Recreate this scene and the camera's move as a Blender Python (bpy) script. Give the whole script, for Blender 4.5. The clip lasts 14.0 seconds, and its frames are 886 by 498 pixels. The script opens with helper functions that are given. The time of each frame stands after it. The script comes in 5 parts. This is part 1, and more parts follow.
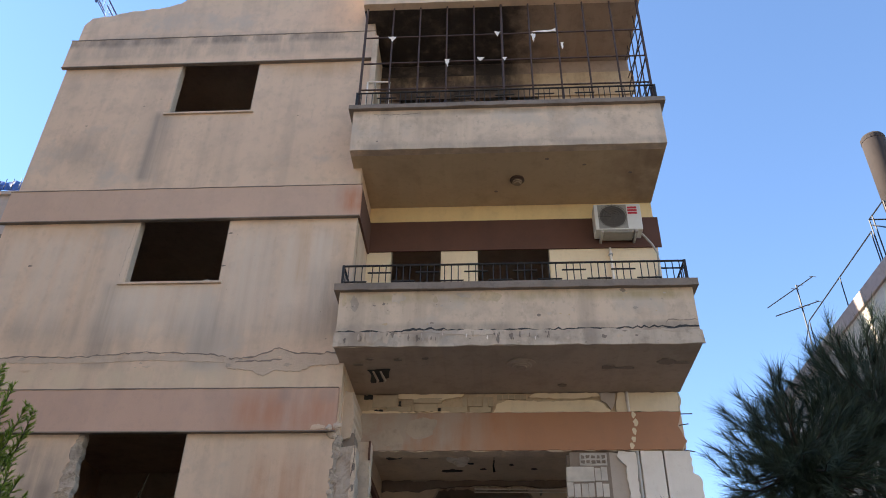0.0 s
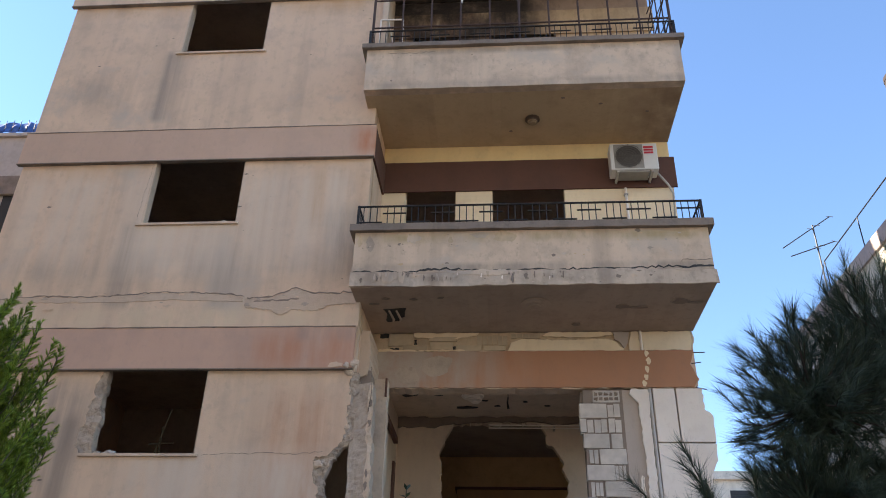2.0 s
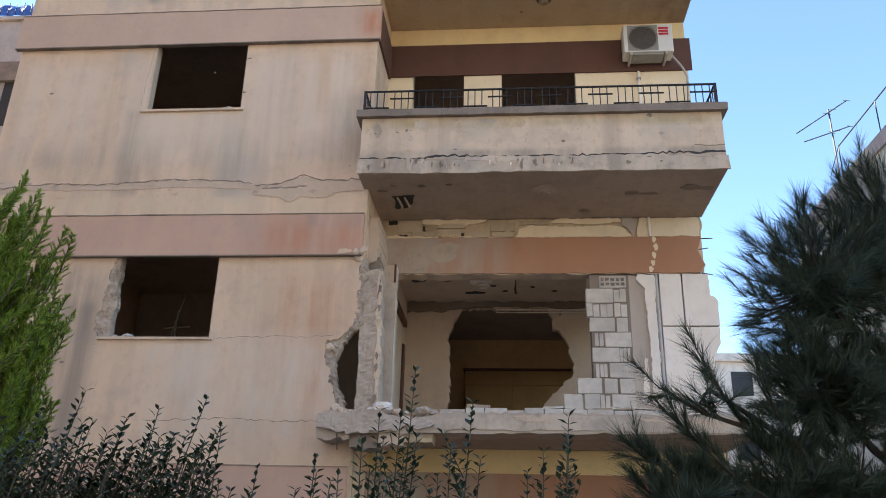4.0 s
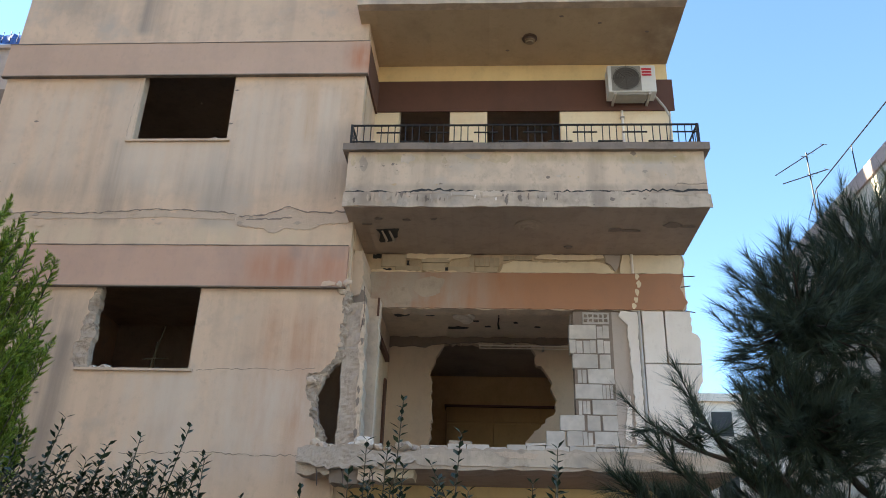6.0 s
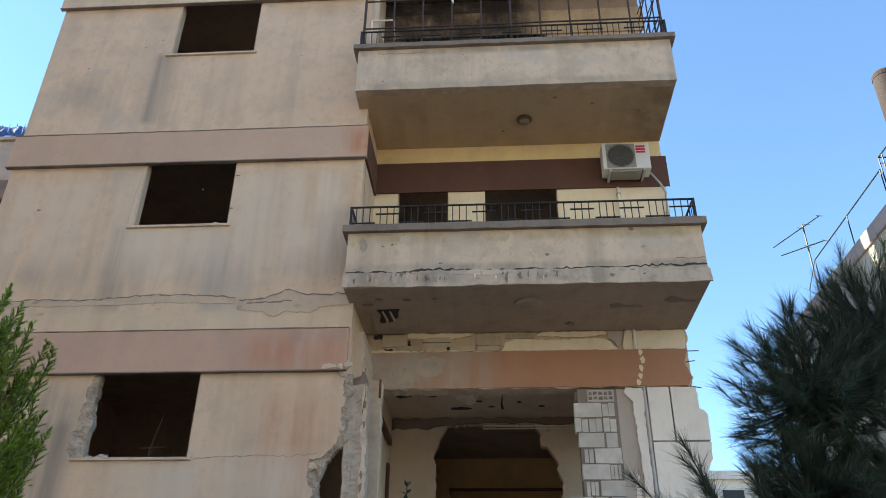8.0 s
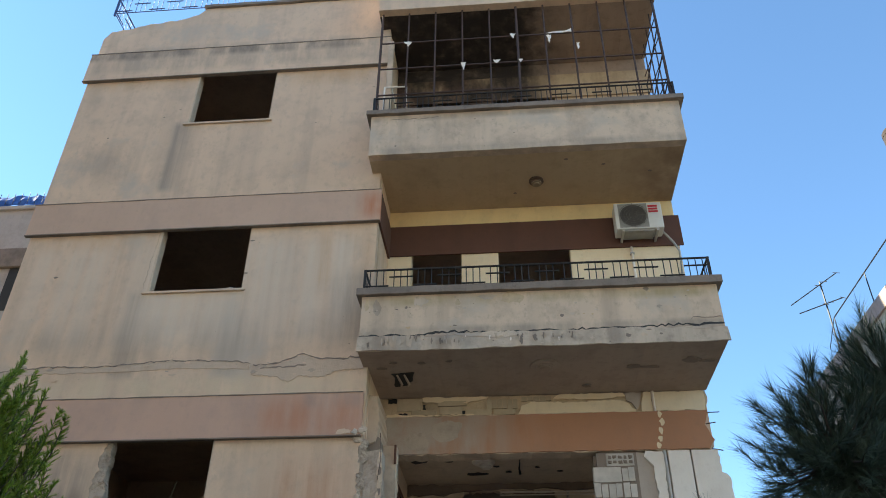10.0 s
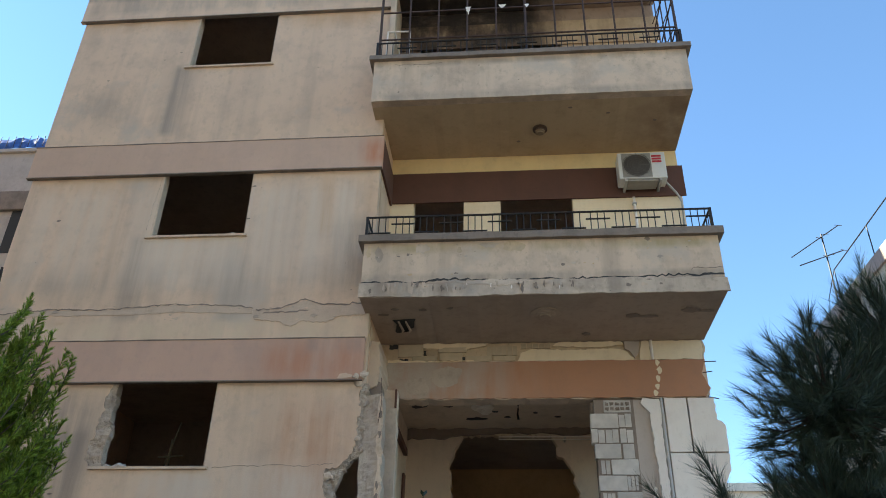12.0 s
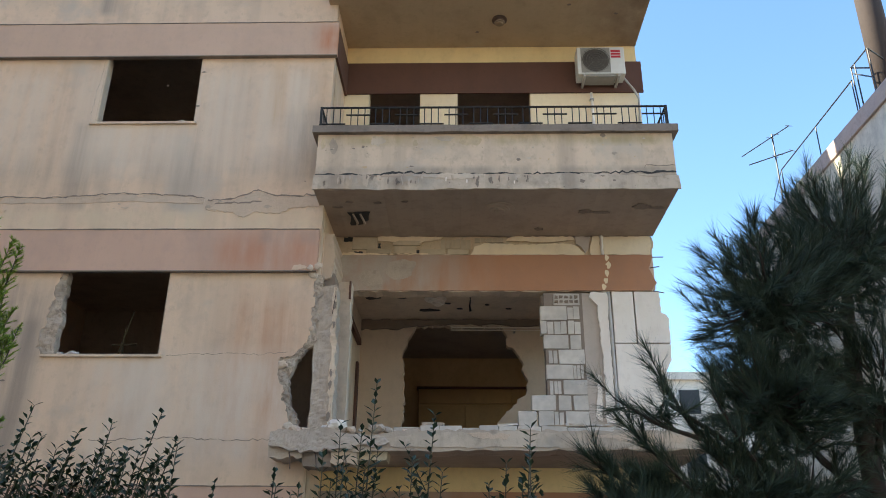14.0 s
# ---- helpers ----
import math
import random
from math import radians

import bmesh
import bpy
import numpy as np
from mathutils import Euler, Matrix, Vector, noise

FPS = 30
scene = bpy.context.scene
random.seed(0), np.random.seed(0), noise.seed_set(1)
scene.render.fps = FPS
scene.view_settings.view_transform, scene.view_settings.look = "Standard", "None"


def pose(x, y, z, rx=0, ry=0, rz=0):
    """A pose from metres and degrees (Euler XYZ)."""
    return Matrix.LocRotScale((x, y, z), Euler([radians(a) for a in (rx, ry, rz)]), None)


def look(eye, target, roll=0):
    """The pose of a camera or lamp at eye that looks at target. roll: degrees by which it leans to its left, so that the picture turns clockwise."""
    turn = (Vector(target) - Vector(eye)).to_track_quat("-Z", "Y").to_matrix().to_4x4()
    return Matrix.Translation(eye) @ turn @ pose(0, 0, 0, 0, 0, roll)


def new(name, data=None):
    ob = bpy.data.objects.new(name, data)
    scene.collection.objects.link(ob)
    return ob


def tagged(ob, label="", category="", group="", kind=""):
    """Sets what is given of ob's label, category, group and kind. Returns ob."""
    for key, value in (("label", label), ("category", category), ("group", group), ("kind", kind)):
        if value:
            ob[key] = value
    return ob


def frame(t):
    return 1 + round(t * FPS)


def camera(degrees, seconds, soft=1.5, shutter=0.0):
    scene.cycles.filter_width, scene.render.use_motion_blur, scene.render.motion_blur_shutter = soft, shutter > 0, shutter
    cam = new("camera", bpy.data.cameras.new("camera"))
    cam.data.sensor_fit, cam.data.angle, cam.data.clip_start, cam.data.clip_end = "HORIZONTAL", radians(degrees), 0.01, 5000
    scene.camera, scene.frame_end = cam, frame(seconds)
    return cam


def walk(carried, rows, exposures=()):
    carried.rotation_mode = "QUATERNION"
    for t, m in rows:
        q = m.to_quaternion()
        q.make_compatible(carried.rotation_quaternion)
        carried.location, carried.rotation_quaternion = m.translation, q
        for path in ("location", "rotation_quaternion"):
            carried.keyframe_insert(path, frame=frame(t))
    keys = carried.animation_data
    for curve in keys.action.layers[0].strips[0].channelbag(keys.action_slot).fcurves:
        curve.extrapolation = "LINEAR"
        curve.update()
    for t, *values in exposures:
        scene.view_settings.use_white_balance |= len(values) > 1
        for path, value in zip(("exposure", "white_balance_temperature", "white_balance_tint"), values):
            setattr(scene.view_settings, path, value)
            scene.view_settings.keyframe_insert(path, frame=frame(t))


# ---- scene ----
# ------------------------------------------------------------------ camera
EXPOSURE = 2.02
EXPOSURES = [  # seconds, stops, kelvin, tint
    (0.0, -0.30, 6450, 8), (0.5, -0.42, 6400, 8), (1.0, -0.54, 6350, 7), (1.5, -0.40, 6400, 8), (2.0, -0.25, 6500, 9), (2.5, -0.04, 6550, 10), (3.0, 0.10, 6600, 10), (5.3, 0.06, 6550, 4), (6.5, 0.01, 6450, 1),
    (7.5, -0.11, 6400, 0), (8.5, -0.25, 6350, -1), (9.0, -0.33, 6300, -3), (11.5, -0.34, 6300, -3), (12.0, -0.30, 6350, -2), (12.5, -0.25, 6400, 0), (13.0, -0.10, 6450, 1), (14.0, 0.0, 6450, 1)]
cam = camera(58.5, 14.0, soft=0.95)
ROWS = [  # seconds, place, yaw, pitch, roll
    (0.0, 0.038, -0.002, 1.635, 3.79, 33.76, 1.05),
    (0.5, 0.044, 0.013, 1.640, 2.48, 36.23, 0.34),
    (1.0, 0.035, -0.004, 1.630, 3.06, 38.02, -0.19),
    (1.5, 0.027, -0.014, 1.620, 3.62, 33.90, 0.30),
    (2.0, 0.021, -0.027, 1.610, 4.83, 29.47, 1.50),
    (2.5, 0.022, -0.033, 1.612, 5.55, 25.04, 1.61),
    (3.0, 0.033, -0.019, 1.620, 5.85, 21.66, 1.91),
    (3.2, 0.034, -0.017, 1.623, 5.64, 21.17, 1.77),
    (5.3, -0.015, 0.005, 1.586, 4.91, 23.13, 1.51),
    (5.5, -0.018, 0.003, 1.583, 4.44, 23.71, 1.72),
    (6.0, -0.014, 0.006, 1.586, 3.90, 23.98, 1.89),
    (6.5, -0.020, 0.005, 1.584, 3.82, 24.69, 1.66),
    (7.0, -0.013, 0.015, 1.592, 4.36, 25.86, 1.12),
    (7.5, -0.011, 0.016, 1.595, 3.98, 27.32, 0.89),
    (8.0, -0.015, 0.012, 1.592, 4.06, 29.70, 0.70),
    (8.5, -0.011, 0.023, 1.598, 4.02, 31.82, 0.33),
    (9.0, -0.011, 0.018, 1.598, 4.93, 33.96, 0.46),
    (11.5, -0.012, 0.015, 1.594, 5.61, 34.22, 0.85),
    (12.0, -0.016, 0.004, 1.585, 5.37, 30.41, 1.32),
    (12.5, -0.024, -0.007, 1.579, 4.57, 26.90, 1.47),
    (13.0, -0.021, -0.006, 1.581, 4.13, 25.37, 1.16),
    (13.5, -0.023, -0.004, 1.579, 3.81, 24.00, 0.90),
    (14.0, -0.020, 0.001, 1.585, 1.57, 22.76, 0.53),
]
walk(cam, [(t, pose(x, y, z, 90 + pitch, 0, yaw) @ pose(0, 0, 0, 0, 0, roll)) for t, x, y, z, yaw, pitch, roll in ROWS],
     [(t, EXPOSURE + e, kelvin, tint) for t, e, kelvin, tint in EXPOSURES])

# ------------------------------------------------------------------ light
SUN_ELEVATION, SUN_AZIMUTH = 35.0, -80.0   # degrees; azimuth from +y towards +x
world = bpy.data.worlds.new("sky")
scene.world = world
world.use_nodes = True
wt = world.node_tree
sky = wt.nodes.new("ShaderNodeTexSky")
sky.sky_type, sky.sun_disc = "NISHITA", False
sky.sun_elevation, sky.sun_rotation = radians(SUN_ELEVATION), radians(SUN_AZIMUTH)
sky.air_density, sky.dust_density, sky.ozone_density = 0.8, 0.0, 3.0
wt.links.new(sky.outputs[0], wt.nodes["Background"].inputs[0])
wt.nodes["Background"].inputs[1].default_value = 0.128

sun = new("sun", bpy.data.lights.new("sun", "SUN"))
sun.data.energy, sun.data.angle, sun.data.color = 5.0, radians(0.6), (1.0, 0.88, 0.72)
ce, se = math.cos(radians(SUN_ELEVATION)), math.sin(radians(SUN_ELEVATION))
sa, ca = math.sin(radians(SUN_AZIMUTH)), math.cos(radians(SUN_AZIMUTH))
sun.matrix_world = look((sa * ce * 60, ca * ce * 60, se * 60), (0, 0, 0))


# ------------------------------------------------------------------ materials
def node(nt, kind, **inputs):
    n = nt.nodes.new(kind)
    for key, value in inputs.items():
        n.inputs[key.replace("_", " ")].default_value = value
    return n


def rgba(c):
    return (*c, 1.0)


def plaster(name, base, stain, stain_amount=0.5, streak=0.5, rough=0.9, bump=0.12, grain=90.0, second=None, second_at=0.62, extra=None):
    """Weathered render: blotches, rain streaks and fine grain. second: a colour that shows in large worn areas."""
    m = bpy.data.materials.new(name)
    m.use_nodes = True
    nt = m.node_tree
    warm_tint = (1.08, 1.01, 0.95)  # all render here is multiplied by the same warm tint
    base, stain = (tuple(min(0.85, v * k) for v, k in zip(c, warm_tint)) for c in (base, stain))
    b = nt.nodes["Principled BSDF"]
    b.inputs["Roughness"].default_value = rough
    geo = nt.nodes.new("ShaderNodeNewGeometry")
    pos = geo.outputs["Position"]

    def noise_at(scale, detail=5.0, stretch=None, rough_=0.55):
        src = pos
        if stretch:
            mp = nt.nodes.new("ShaderNodeMapping")
            mp.inputs["Scale"].default_value = stretch
            nt.links.new(pos, mp.inputs["Vector"])
            src = mp.outputs[0]
        n = node(nt, "ShaderNodeTexNoise", Scale=scale, Detail=detail, Roughness=rough_)
        nt.links.new(src, n.inputs["Vector"])
        return n.outputs[0]

    def ramp(src, a, c, lo=0.0, hi=1.0):
        r = nt.nodes.new("ShaderNodeMapRange")
        for i, v in zip((1, 2, 3, 4), (a, c, lo, hi)):
            r.inputs[i].default_value = v
        nt.links.new(src, r.inputs[0])
        return r.outputs[0]

    def mix(fac, x, y):
        k = nt.nodes.new("ShaderNodeMix")
        k.data_type = "RGBA"
        nt.links.new(fac, k.inputs[0])
        for sock, v in ((6, x), (7, y)):
            if isinstance(v, tuple):
                k.inputs[sock].default_value = rgba(v)
            else:
                nt.links.new(v, k.inputs[sock])
        return k.outputs[2]

    light = tuple(min(1, v * 1.10) for v in base)
    col = mix(ramp(noise_at(0.9, 6), 0.3, 0.7), base, light)
    col = mix(ramp(noise_at(2.2, 8, None, 0.65), 0.48, 0.75, 0.0, stain_amount), col, stain)
    col = mix(ramp(noise_at(11.0, 8, (1.0, 1.0, 0.7), 0.7), 0.53, 0.66, 0.0, stain_amount * 0.55), col, stain)
    if streak:
        col = mix(ramp(noise_at(1.0, 5, (2.6, 2.6, 0.16)), 0.50, 0.75, 0.0, streak), col, stain)
        col = mix(ramp(noise_at(1.0, 4, (7.0, 7.0, 0.3)), 0.54, 0.8, 0.0, streak * 0.6), col, light)
    if second:
        col = mix(ramp(noise_at(0.7, 7, None, 0.6), second_at, second_at + 0.1), col, second)
    for colour, x0, x1, z0, z1, soft, amount, tall in extra or ():  # a local stain with a soft border
        sep = nt.nodes.new("ShaderNodeSeparateXYZ")
        nt.links.new(pos, sep.inputs[0])
        fac = ramp(noise_at(1.3, 6, (2.2, 2.2, tall), 0.62), 0.36, 0.62, 0.0, amount)
        for out, lo, hi in ((0, x0, x1), (2, z0, z1)):
            for edge, s in ((lo, soft), (hi, -soft)):
                mul = nt.nodes.new("ShaderNodeMath")
                mul.operation = "MULTIPLY"
                nt.links.new(fac, mul.inputs[0])
                nt.links.new(ramp(sep.outputs[out], edge, edge + s), mul.inputs[1])
                fac = mul.outputs[0]
        col = mix(fac, col, colour)
    fine = noise_at(grain, 4)
    dark = tuple(v * 0.86 for v in base)
    col = mix(ramp(fine, 0.55, 0.8, 0.0, 0.35), col, dark)
    nt.links.new(col, b.inputs["Base Color"])
    add = nt.nodes.new("ShaderNodeMath")
    nt.links.new(fine, add.inputs[0])
    nt.links.new(noise_at(5.0, 6), add.inputs[1])
    bp = node(nt, "ShaderNodeBump", Strength=bump, Distance=0.02)
    nt.links.new(add.outputs[0], bp.inputs["Height"])
    nt.links.new(bp.outputs[0], b.inputs["Normal"])
    return m


def simple(name, base, rough=0.6, metal=0.0, vary=0.25, scale=12.0, per_object=0.0, transmit=0.0):
    m = bpy.data.materials.new(name)
    m.use_nodes = True
    nt = m.node_tree
    b = nt.nodes["Principled BSDF"]
    b.inputs["Roughness"].default_value, b.inputs["Metallic"].default_value = rough, metal
    geo = nt.nodes.new("ShaderNodeNewGeometry")
    n = node(nt, "ShaderNodeTexNoise", Scale=scale, Detail=5.0)
    nt.links.new(geo.outputs["Position"], n.inputs["Vector"])
    k = nt.nodes.new("ShaderNodeMix")
    k.data_type = "RGBA"
    k.inputs[6].default_value = rgba(tuple(v * (1 - vary) for v in base))
    k.inputs[7].default_value = rgba(tuple(min(1, v * (1 + vary)) for v in base))
    nt.links.new(n.outputs[0], k.inputs[0])
    out = k.outputs[2]
    if per_object:
        info = nt.nodes.new("ShaderNodeObjectInfo")
        hsv = nt.nodes.new("ShaderNodeHueSaturation")
        r = nt.nodes.new("ShaderNodeMapRange")
        r.inputs[3].default_value, r.inputs[4].default_value = 1 - per_object, 1 + per_object
        nt.links.new(info.outputs["Random"], r.inputs[0])
        nt.links.new(r.outputs[0], hsv.inputs["Value"])
        nt.links.new(out, hsv.inputs["Color"])
        out = hsv.outputs[0]
    nt.links.new(out, b.inputs["Base Color"])
    return m


def leafy(name, dark, light, rough=0.5, through_=0.25):
    m = bpy.data.materials.new(name)
    m.use_nodes = True
    nt = m.node_tree
    b = nt.nodes["Principled BSDF"]
    b.inputs["Roughness"].default_value = rough
    geo = nt.nodes.new("ShaderNodeNewGeometry")
    k = nt.nodes.new("ShaderNodeMix")
    k.data_type = "RGBA"
    k.inputs[6].default_value, k.inputs[7].default_value = rgba(dark), rgba(light)
    nt.links.new(geo.outputs["Random Per Island"], k.inputs[0])
    nt.links.new(k.outputs[2], b.inputs["Base Color"])
    t = nt.nodes.new("ShaderNodeBsdfTranslucent")
    nt.links.new(k.outputs[2], t.inputs[0])
    mx = nt.nodes.new("ShaderNodeMixShader")
    mx.inputs[0].default_value = through_
    nt.links.new(b.outputs[0], mx.inputs[1])
    nt.links.new(t.outputs[0], mx.inputs[2])
    nt.links.new(mx.outputs[0], nt.nodes["Material Output"].inputs[0])
    return m


SOOT = (0.030, 0.022, 0.018)
OCHRE = (0.55, 0.33, 0.17)
DAMP = (0.35, 0.28, 0.22)
M_WALL = plaster("beige_render", (0.64, 0.50, 0.375), (0.43, 0.345, 0.275), 0.6, 0.6, second=(0.56, 0.455, 0.36), second_at=0.6, extra=[
    ((0.50, 0.26, 0.15), -3.1, -1.7, 2.9, 5.1, 0.5, 0.75, 0.18), (OCHRE, -2.9, -1.7, 7.0, 8.3, 0.35, 0.85, 0.18), (OCHRE, -7.0, -5.2, 7.9, 8.35, 0.3, 0.7, 0.2),
    (OCHRE, -3.6, -2.0, 11.1, 11.6, 0.25, 0.6, 0.3), (OCHRE, -7.0, -4.9, 11.2, 11.6, 0.25, 0.6, 0.3), ((0.66, 0.52, 0.36), -7.0, -1.7, 5.6, 6.0, 0.12, 0.8, 0.5),
    (DAMP, -5.28, -4.86, 5.9, 7.3, 0.12, 0.9, 0.1), (DAMP, -3.85, -3.45, 5.9, 7.3, 0.12, 0.7, 0.1), (DAMP, -5.3, -4.88, 9.0, 10.5, 0.12, 0.9, 0.1),
    (DAMP, -5.75, -5.0, 2.4, 4.9, 0.2, 1.0, 0.08), ((0.27, 0.215, 0.17), -5.55, -5.05, 2.6, 4.5, 0.16, 1.0, 0.13), ((0.29, 0.23, 0.185), -5.6, -5.08, 2.5, 4.6, 0.18, 0.9, 0.21), ((0.29, 0.23, 0.185), -5.7, -5.2, 4.0, 5.1, 0.18, 0.8, 0.17), (DAMP, -7.0, -1.6, 11.6, 12.35, 0.12, 0.6, 0.5), ((0.24, 0.19, 0.15), -8.0, -2.2, 11.92, 12.26, 0.10, 0.9, 0.9), (DAMP, -6.9, -5.4, 9.1, 10.2, 0.4, 0.5, 0.6), ((0.70, 0.58, 0.46), -6.9, -1.9, 6.3, 8.2, 0.3, 0.8, 0.07), ((0.68, 0.56, 0.45), -4.6, -1.9, 2.6, 4.2, 0.3, 0.8, 0.5),
    (DAMP, -2.5, -1.7, 6.2, 7.6, 0.25, 0.7, 0.3), (DAMP, -6.9, -1.9, 6.15, 6.9, 0.35, 0.5, 0.15)])
M_BAND = plaster("dusty_pink_render", (0.52, 0.385, 0.30), (0.42, 0.32, 0.26), 0.5, 0.3, extra=[((0.50, 0.20, 0.10), -2.15, -1.5, 8.2, 8.9, 0.25, 1.0, 0.4)])
M_BAND_LOW = plaster("salmon_pink_render", (0.50, 0.35, 0.275), (0.41, 0.31, 0.26), 0.6, 0.35, extra=[((0.48, 0.20, 0.105), -3.4, -1.5, 4.9, 5.7, 0.5, 1.0, 0.4), ((0.30, 0.24, 0.21), -2.6, -1.7, 5.4, 5.7, 0.1, 0.6, 0.5)])
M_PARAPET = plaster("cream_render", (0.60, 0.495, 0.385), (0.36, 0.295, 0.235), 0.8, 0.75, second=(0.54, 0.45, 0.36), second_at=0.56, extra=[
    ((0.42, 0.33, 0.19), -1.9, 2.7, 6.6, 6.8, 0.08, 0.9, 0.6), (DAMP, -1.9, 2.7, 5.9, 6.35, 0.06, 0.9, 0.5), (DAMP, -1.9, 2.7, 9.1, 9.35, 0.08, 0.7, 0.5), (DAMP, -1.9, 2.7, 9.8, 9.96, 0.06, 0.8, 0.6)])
M_YELLOW = plaster("pale_yellow_render", (0.78, 0.62, 0.33), (0.56, 0.44, 0.25), 0.4, 0.2)
M_CREAM = plaster("pale_cream_render", (0.78, 0.68, 0.50), (0.58, 0.48, 0.34), 0.4, 0.3)
M_WHITE = plaster("dusty_white_plaster", (0.80, 0.755, 0.71), (0.60, 0.53, 0.47), 0.4, 0.25)
M_ROOM = plaster("dusty_cream_room_plaster", (0.64, 0.55, 0.44), (0.47, 0.39, 0.31), 0.5, 0.35)
M_GREYCONC = plaster("smooth_grey_concrete", (0.45, 0.405, 0.365), (0.36, 0.32, 0.285), 0.5, 0.3, bump=0.2)
M_TANRAW = plaster("bared_tan_mortar", (0.57, 0.47, 0.33), (0.34, 0.26, 0.175), 0.9, 0.2, bump=0.5, second=(0.44, 0.35, 0.24), second_at=0.5)
M_BROWN = plaster("dark_brown_paint", (0.115, 0.058, 0.042), (0.08, 0.045, 0.035), 0.5, 0.4)
M_ORANGE = plaster("terracotta_paint", (0.40, 0.21, 0.122), (0.32, 0.19, 0.13), 0.4, 0.2, extra=[((0.46, 0.375, 0.305), -4.0, 0.5, 0.0, 12.0, 1.4, 1.0, 0.6), ((0.45, 0.365, 0.295), -4.0, -0.3, 0.0, 12.0, 0.7, 1.0, 1.0), ((0.52, 0.44, 0.36), -4.0, -1.0, 0.0, 12.0, 0.5, 1.0, 2.3)])
M_SOFFIT = plaster("cream_soffit_paint", (0.48, 0.385, 0.26), (0.36, 0.28, 0.19), 0.6, 0.0, extra=[((0.20, 0.115, 0.07), 1.7, 5.0, 6.0, 12.5, 0.7, 0.5, 0.6), ((0.24, 0.15, 0.09), 2.0, 5.0, 6.0, 12.5, 0.4, 0.5, 1.7)])
M_SOFFIT_GREY = plaster("grey_soffit_paint", (0.38, 0.315, 0.255), (0.24, 0.195, 0.16), 0.6, 0.0)
M_SOOT = plaster("soot_stained_ceiling", (0.36, 0.275, 0.215), (0.17, 0.12, 0.095), 0.6, 0.0, extra=[(SOOT, -4.0, 1.3, 8.0, 18.0, 0.8, 1.0, 1.0), (SOOT, -4.0, 0.8, 8.0, 18.0, 0.4, 1.0, 2.0), (SOOT, -4.0, 0.7, 8.0, 18.0, 0.4, 1.0, 3.0), (SOOT, -4.0, 0.7, 8.0, 18.0, 0.4, 1.0, 5.0)])
M_BURNT = plaster("smoke_stained_render", (0.52, 0.40, 0.26), (0.20, 0.13, 0.09), 0.5, 0.5, extra=[((0.13, 0.07, 0.048), -4.0, 1.5, 7.0, 16.0, 1.6, 0.9, 0.5), ((0.13, 0.07, 0.048), -4.0, 0.5, 7.0, 16.0, 0.9, 0.9, 1.7), (SOOT, -4.0, 1.0, 11.15, 16.0, 0.5, 1.0, 1.0),
    (SOOT, -4.0, 0.8, 11.15, 16.0, 0.4, 1.0, 2.0), (SOOT, -4.0, 0.9, 7.0, 10.8, 0.35, 0.9, 0.7), (SOOT, -4.0, 0.9, 7.0, 10.75, 0.3, 0.9, 1.6)])
M_CONCRETE = plaster("broken_concrete", (0.43, 0.37, 0.31), (0.26, 0.215, 0.175), 0.7, 0.2, bump=0.3, grain=60)
M_COPING = plaster("weathered_concrete", (0.23, 0.195, 0.165), (0.13, 0.11, 0.095), 0.9, 0.3, bump=0.4)
M_EDGE = plaster("whitish_stained_concrete", (0.52, 0.45, 0.37), (0.24, 0.20, 0.165), 0.8, 0.9, second=(0.36, 0.31, 0.26), second_at=0.55)
M_RAW = plaster("dirty_torn_plaster", (0.58, 0.50, 0.41), (0.36, 0.30, 0.245), 0.8, 0.5, bump=0.4, second=(0.44, 0.38, 0.32), second_at=0.52)
M_CEIL = plaster("dusty_grey_ceiling", (0.60, 0.52, 0.43), (0.40, 0.33, 0.265), 0.7, 0.0)
M_RUBBLE = plaster("broken_masonry", (0.44, 0.375, 0.31), (0.13, 0.105, 0.085), 1.0, 0.3, bump=0.7, grain=70, second=(0.33, 0.275, 0.225), second_at=0.5)
M_MORTAR = plaster("bare_mortar", (0.53, 0.435, 0.345), (0.39, 0.315, 0.25), 0.6, 0.2, bump=0.25, grain=60)
M_DARKMORTAR = plaster("dirty_mortar", (0.24, 0.20, 0.17), (0.14, 0.12, 0.10), 0.6, 0.1, bump=0.3)
M_BLOCK = simple("pale_concrete_block", (0.57, 0.51, 0.45), 0.95, vary=0.3, scale=9, per_object=0.12)
M_BLOCK_WARM = simple("buff_concrete_block", (0.56, 0.45, 0.31), 0.95, vary=0.2, scale=9, per_object=0.12)
M_INSIDE = plaster("dark_interior_plaster", (0.52, 0.44, 0.37), (0.34, 0.28, 0.235), 0.7, 0.3)
M_TAN = plaster("tan_interior_plaster", (0.66, 0.47, 0.26), (0.45, 0.29, 0.15), 0.5, 0.2)
M_IRON = simple("black_painted_iron", (0.022, 0.020, 0.020), 0.5, 0.3)
M_RUSTY = simple("rusty_iron", (0.085, 0.052, 0.042), 0.7, 0.3, 0.4, 20)
M_BLUEIRON = simple("blue_painted_iron", (0.045, 0.06, 0.16), 0.5, 0.2)
M_ACWHITE = simple("white_enamel", (0.72, 0.70, 0.66), 0.4, vary=0.08)
M_GRILLE = simple("grey_fan_grille", (0.30, 0.28, 0.25), 0.5)
M_RED = simple("red_sticker", (0.55, 0.03, 0.05), 0.4, vary=0.1)
M_PIPE = simple("grey_pvc", (0.45, 0.42, 0.38), 0.5)
M_BARK = simple("pine_bark", (0.045, 0.032, 0.025), 0.9, vary=0.4, scale=30)
